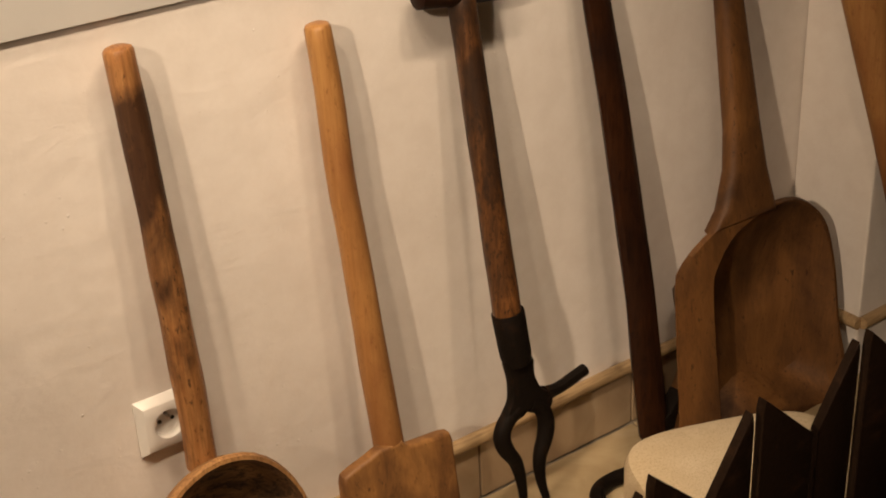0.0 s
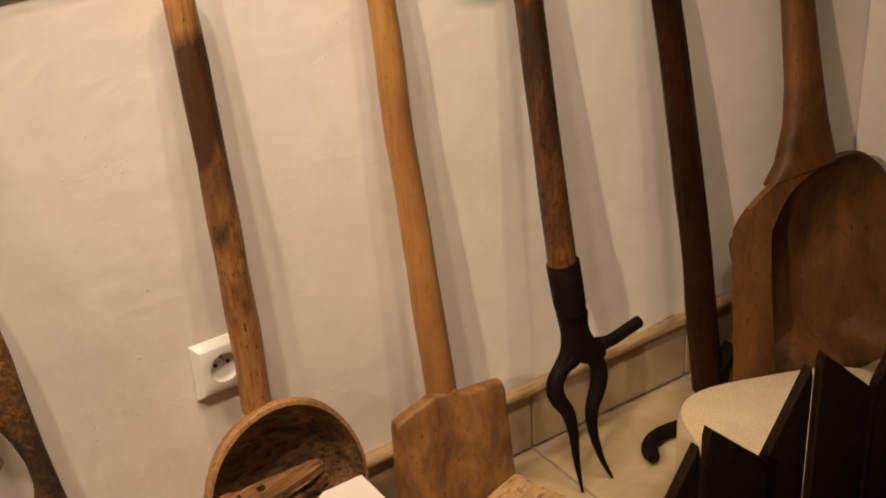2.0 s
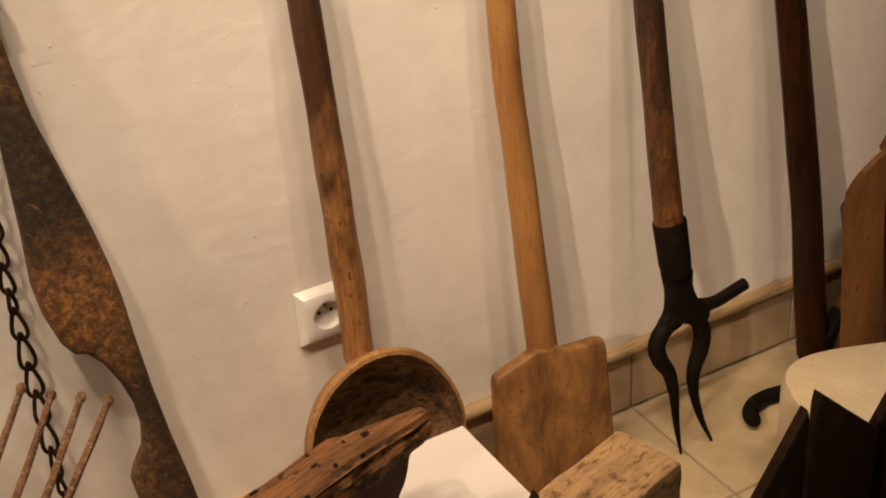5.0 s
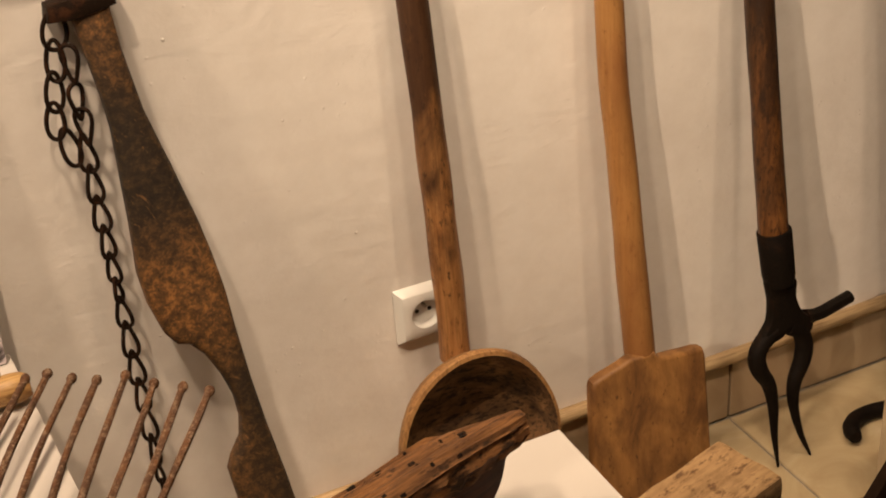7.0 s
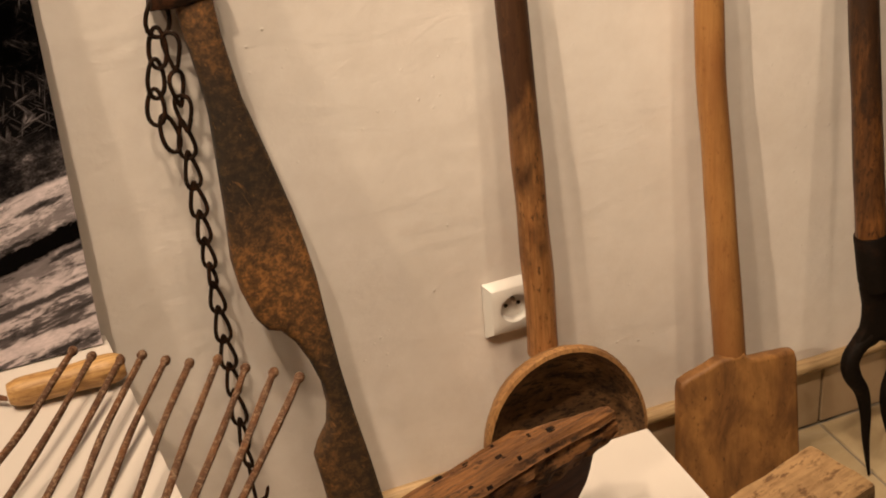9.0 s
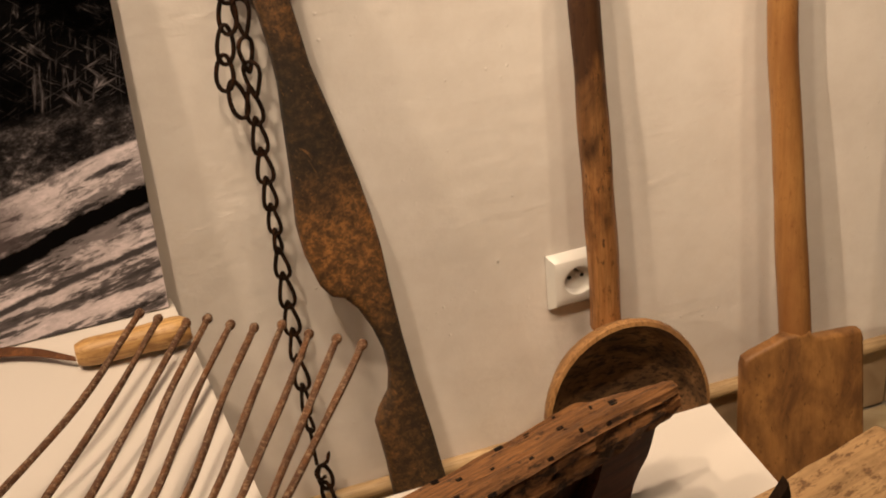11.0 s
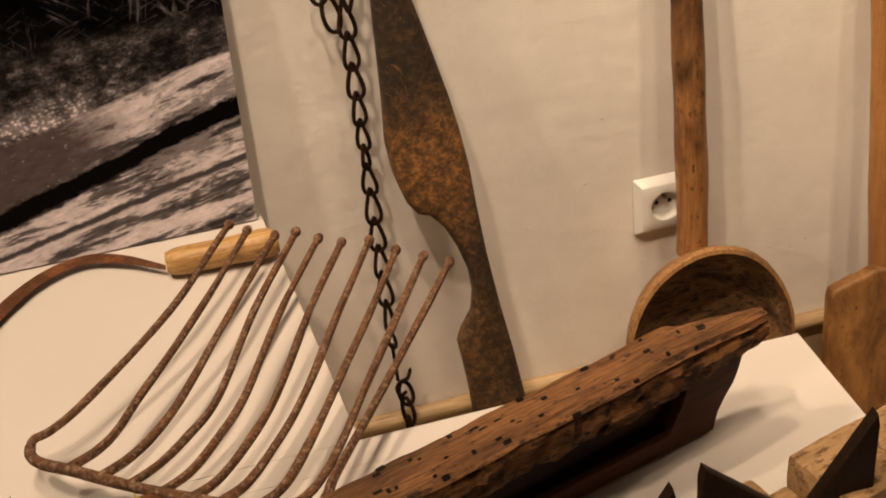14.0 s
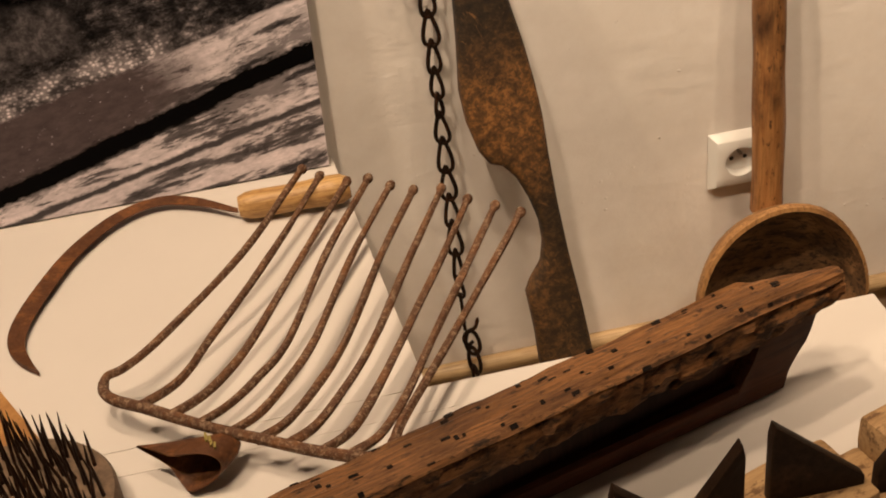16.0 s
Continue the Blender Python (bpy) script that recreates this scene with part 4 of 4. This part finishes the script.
bm = bmesh.new()
loops = []
M = 110
for i in range(M + 1):
    s = -0.005 + 0.62 * i / M
    k = min(1, max(0, s + 0.008) / 0.09)
    back = -0.007 - 0.030 * k ** 0.6 + 0.0018 * noise.noise(Vector((s * 18, 1, 0)))
    front = 0.006 + 0.003 * k + 0.002 * noise.noise(Vector((s * 30, 5, 0)))
    top = 0.615 + 0.004 * k + 0.0016 * noise.noise(Vector((s * 22, 9, 0)))
    thick = 0.025 + 0.014 * k
    prof = [(back, top - thick), (back - 0.002, top - 0.008)]
    for q in range(15):
        w = back + 0.004 + (front - 0.006 - back) * q / 14
        prof.append((w, top - 0.005 * max(0.0, (q - 9) / 5) ** 2 + 0.002 * math.sin(math.pi * q / 14) + 0.003 * noise.noise(Vector((s * 4, w * 260, 3))) - 0.0022 * abs(noise.noise(Vector((s * 9, w * 420, 11))))))
    for q in range(6):
        bite = 0.0050 * noise.noise(Vector((s * 45, q * 0.8, 21))) + 0.0042 * noise.noise(Vector((s * 120, q * 1.5, 25)))
        prof.append((front + bite - 0.0015 * abs(q - 2.5), top - 0.007 - (thick - 0.007) * q / 5))
    loops.append([bm.verts.new(slab_at(s, w, z + 0.0012 * noise.noise(Vector((s * 40, w * 90, 8))))) for w, z in prof])
for a, b in zip(loops, loops[1:]):
    bridge(bm, a, b)
bm.faces.new(loops[0]), bm.faces.new(loops[-1][::-1])
bmesh.ops.recalc_face_normals(bm, faces=bm.faces)
# Front faces take the wood with finer, denser dark blotches.
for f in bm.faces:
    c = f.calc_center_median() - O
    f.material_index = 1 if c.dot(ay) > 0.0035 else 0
slab_tree = BVHTree.FromBMesh(bm)
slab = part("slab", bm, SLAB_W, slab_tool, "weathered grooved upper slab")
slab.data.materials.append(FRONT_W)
bm = bmesh.new()
loops = []
for s, lo, hi in ((-0.002, 0.566, 0.574), (0.002, 0.553, 0.574), (0.005, 0.540, 0.574), (0.010, 0.529, 0.574), (0.019, 0.518, 0.573), (0.027, 0.505, 0.573), (0.032, 0.4865, 0.573), (0.062, 0.4865, 0.570), (0.070, 0.4865, 0.545), (0.085, 0.4865, 0.518), (0.62, 0.4865, 0.516)):
    sk = -0.016 - 0.022 * max(0, s - 0.03)
    loops.append([bm.verts.new(slab_at(s, w, z)) for w, z in ((-0.036, lo), (-0.036, hi), (sk - 0.004, hi), (sk, hi - 0.004), (sk - 0.004, lo + 0.004), (sk - 0.008, lo))])
for a, b in zip(loops, loops[1:]):
    bridge(bm, a, b)
bm.faces.new(loops[0]), bm.faces.new(loops[-1][::-1])
bmesh.ops.recalc_face_normals(bm, faces=bm.faces)
part("block", bm, LOW_W, slab_tool, "smooth red-brown lower block")
# Added dark sheet: the gap's shade is put into its colour.
gap_sheet = bmesh.new()
loops = [[gap_sheet.verts.new(slab_at(s, w, z)) for w, z in ((-0.0365, 0.510), (-0.0365, 0.580), (-0.033, 0.580), (-0.033, 0.510))] for s in (0.07, 0.61)]
bridge(gap_sheet, loops[0], loops[1])
gap_sheet.faces.new(loops[0]), gap_sheet.faces.new(loops[1])
bmesh.ops.recalc_face_normals(gap_sheet, faces=gap_sheet.faces)
part("gap_sheet", gap_sheet, DARK_W, slab_tool, "unseen dark sheet put in to blacken the gap")
marks = []
for i in range(44):
    s, w = 0.04 + 0.0127 * i + rng.uniform(-0.008, 0.008), -0.032 + 0.036 * ((i * 2) % 5) / 4 + rng.uniform(-0.004, 0.004)
    for k in range(rng.choice((1, 1, 2, 2, 3))):
        marks.append((s + rng.uniform(-0.007, 0.007) * k, w + 0.0042 * k * rng.choice((-1, 1))))
for s, w in marks:
    a, c = rng.uniform(0.0012, 0.0042), rng.uniform(0.0009, 0.0024)
    hit, normal, _, _ = slab_tree.ray_cast(slab_at(s, w, 0.8), Vector((0, 0, -1)))
    if hit is None:
        continue
    bm = box((-a, -c, -0.004), (a, c, 0.0007), 0.0004, 1)
    turn = Vector((0, 0, 1)).rotation_difference(normal).to_matrix()
    for v in bm.verts:
        v.co = hit + turn @ (ax * v.co.x + ay * v.co.y + Vector((0, 0, v.co.z)))
    part("nail_head", bm, NAIL, slab)

# ---- wooden beam with iron blades ----
harrow = thing("wooden_harrow", (-0.1, -0.66, PLINTH_TOP), "pale wooden beam with mortises and dowel lying on the plinth", "harrow")
BA = radians(15.5)
bx, by = Vector((math.cos(BA), math.sin(BA), 0)), Vector((math.sin(BA), -math.cos(BA), 0))
B0 = Vector((0.078, -0.605, 0))
segs = [(0.0, 0.205, 0.545), (0.205, 0.245, 0.512), (0.245, 0.43, 0.543)]
for s0, s1, top in segs:
    bm = bmesh.new()
    box((0, 0, 0), (s1 - s0, 0.072, top - PLINTH_TOP - 0.001), 0.004, 2, bm)
    bmesh.ops.subdivide_edges(bm, edges=[e for e in bm.edges if e.calc_length() > 0.05], cuts=6, use_grid_fill=True)
    for v in bm.verts:
        v.co += Vector([0.0016 * noise.noise(v.co * 40 + Vector((s0 * 30 + k, 0, 0))) for k in range(3)])
        v.co = B0 - bx * (s0 + v.co.x) + by * v.co.y + Vector((0, 0, PLINTH_TOP + 0.0015 + v.co.z))
    bmesh.ops.recalc_face_normals(bm, faces=bm.faces)
    part("beam", bm, BEAM_W, harrow)
q = B0 - bx * 0.13 + by * 0.036
part("dowel", tube([(q.x, q.y, 0.535), (q.x, q.y, 0.5465), (q.x, q.y, 0.5472)], [0.0115, 0.0115, 0.0105], 24), BEAM_W, harrow, "round wooden dowel end")
comb = thing("iron_blade_row", (0.15, -0.74, 0.0), "row of upright dark pointed iron blades on a rail", "blades")
rail = bmesh.new()
box((-0.42, -0.775, 0.30), (0.75, -0.70, 0.36), 0.004, 2, rail)
part("rail", rail, DARK_W, comb, "dark wooden rail")
for x in (0.12, 0.66):
    part("post", box((x, -0.765, 0.0), (x + 0.05, -0.71, 0.30), 0.003), DARK_W, comb)
# tip x, y and the side to which the edge slopes
blades = [(-0.350, -0.747, 1), (-0.250, -0.7314, -1), (-0.221, -0.721, 1), (-0.0770, -0.7095, -1), (0.166, -0.745, -1), (0.191, -0.7345, 1), (0.328, -0.722, -1), (0.3545, -0.7145, 1), (0.504, -0.7037, -1), (0.530, -0.700, 1)]
z = 0.620
for x, y, way in blades:
    w, fall = (0.073, 0.069) if way > 0 else (0.052, 0.084)
    outline = [(0, z), (way * w, z - fall), (way * w, 0.35), (-way * 0.0025, 0.35), (-way * 0.0025, z - 0.012)]
    if way > 0:
        outline = outline[::-1]
    yaw = radians(-1)

    def blade_at(u, v, d, x=x, y=y, yaw=yaw):
        return Vector((x + u * math.cos(yaw) + d * math.sin(yaw), y + u * math.sin(yaw) - d * math.cos(yaw), v))

    part("blade", board(outline, 0.011, blade_at, 0.0014, 2), BLADE, comb)

# ---- speckled stone and iron hook on the floor ----
stone_c, stone_rot = Vector((0.72, -0.40, 0)), radians(-22)
bm = bmesh.new()
loops = []
for d, z in ((0.012, 0.001), (0.0, 0.012), (0.0, 0.178), (0.005, 0.192), (0.018, 0.2), (0.06, 0.203)):
    ring = []
    for k in range(56):
        a = 2 * math.pi * k / 56
        e = 0.55
        u = (0.165 - d) * math.copysign(abs(math.cos(a)) ** e, math.cos(a))
        v = (0.125 - d) * math.copysign(abs(math.sin(a)) ** e, math.sin(a))
        ring.append(bm.verts.new((stone_c.x + u * math.cos(stone_rot) - v * math.sin(stone_rot), stone_c.y + u * math.sin(stone_rot) + v * math.cos(stone_rot), z)))
    loops.append(ring)
for a, b in zip(loops, loops[1:]):
    bridge(bm, a, b)
bm.faces.new(loops[0]), bm.faces.new(loops[-1])
bmesh.ops.recalc_face_normals(bm, faces=bm.faces)
tagged(link("stone_block", bm, STONE), "cream speckled stone block with rounded corners on the floor", "stone")
hook = smooth_path([(0.840, -0.170, 0.014), (0.796, -0.143, 0.014), (0.752, -0.130, 0.014), (0.715, -0.124, 0.014), (0.685, -0.130, 0.015), (0.665, -0.147, 0.017), (0.656, -0.168, 0.019)], 6)
tagged(link("iron_hook", tube(hook, [0.0128] * 30 + [0.0125, 0.0122, 0.012, 0.0118, 0.0115, 0.0108, 0.0095], 12, 0.06, 3), IRON), "thick dark curved iron hook lying on the tiles", "hook")

# ---- skirting tiles and floor tiles ----
PITCH, X0 = 0.329, 0.5395
tile = box((0, 0, 0), (PITCH - 0.004, 0.008, 0.106), 0.0012, 1)
tile_me = bpy.data.meshes.new("tile")
tile.to_mesh(tile_me)
tile.free()
tile_me.materials.append(SKIRT)
for k in range(-9, 3):
    ob = new("tile", tile_me)
    ob.parent = skirting
    x = X0 + 0.002 + k * PITCH
    ob.location = (x, -0.010, 0.001)
    if x + PITCH > 1.265:
        ob.scale.x = (1.262 - x) / (PITCH - 0.004)
        if ob.scale.x < 0.05:
            ob.scale.x = 0.05
slab_me = bpy.data.meshes.new("tile")
tile = box((0, 0, -0.01), (PITCH - 0.0045, PITCH - 0.0045, 0.0), 0.0012, 1)
tile.to_mesh(slab_me)
tile.free()
slab_me.materials.append(TILE)
cut_me = bpy.data.meshes.new("tile")
tile = box((0, 0, -0.01), (PITCH - 0.0045, 0.247, 0.0), 0.0012, 1)
tile.to_mesh(cut_me)
tile.free()
cut_me.materials.append(TILE)
for i in range(-10, 7):
    for j in range(0, 11):
        ob = new("tile", cut_me if j == 0 else slab_me)
        ob.parent = floor
        ob.location = (X0 + 0.002 + i * PITCH, -0.260 if j == 0 else -0.2625 - j * PITCH + 0.0025, 0.0)
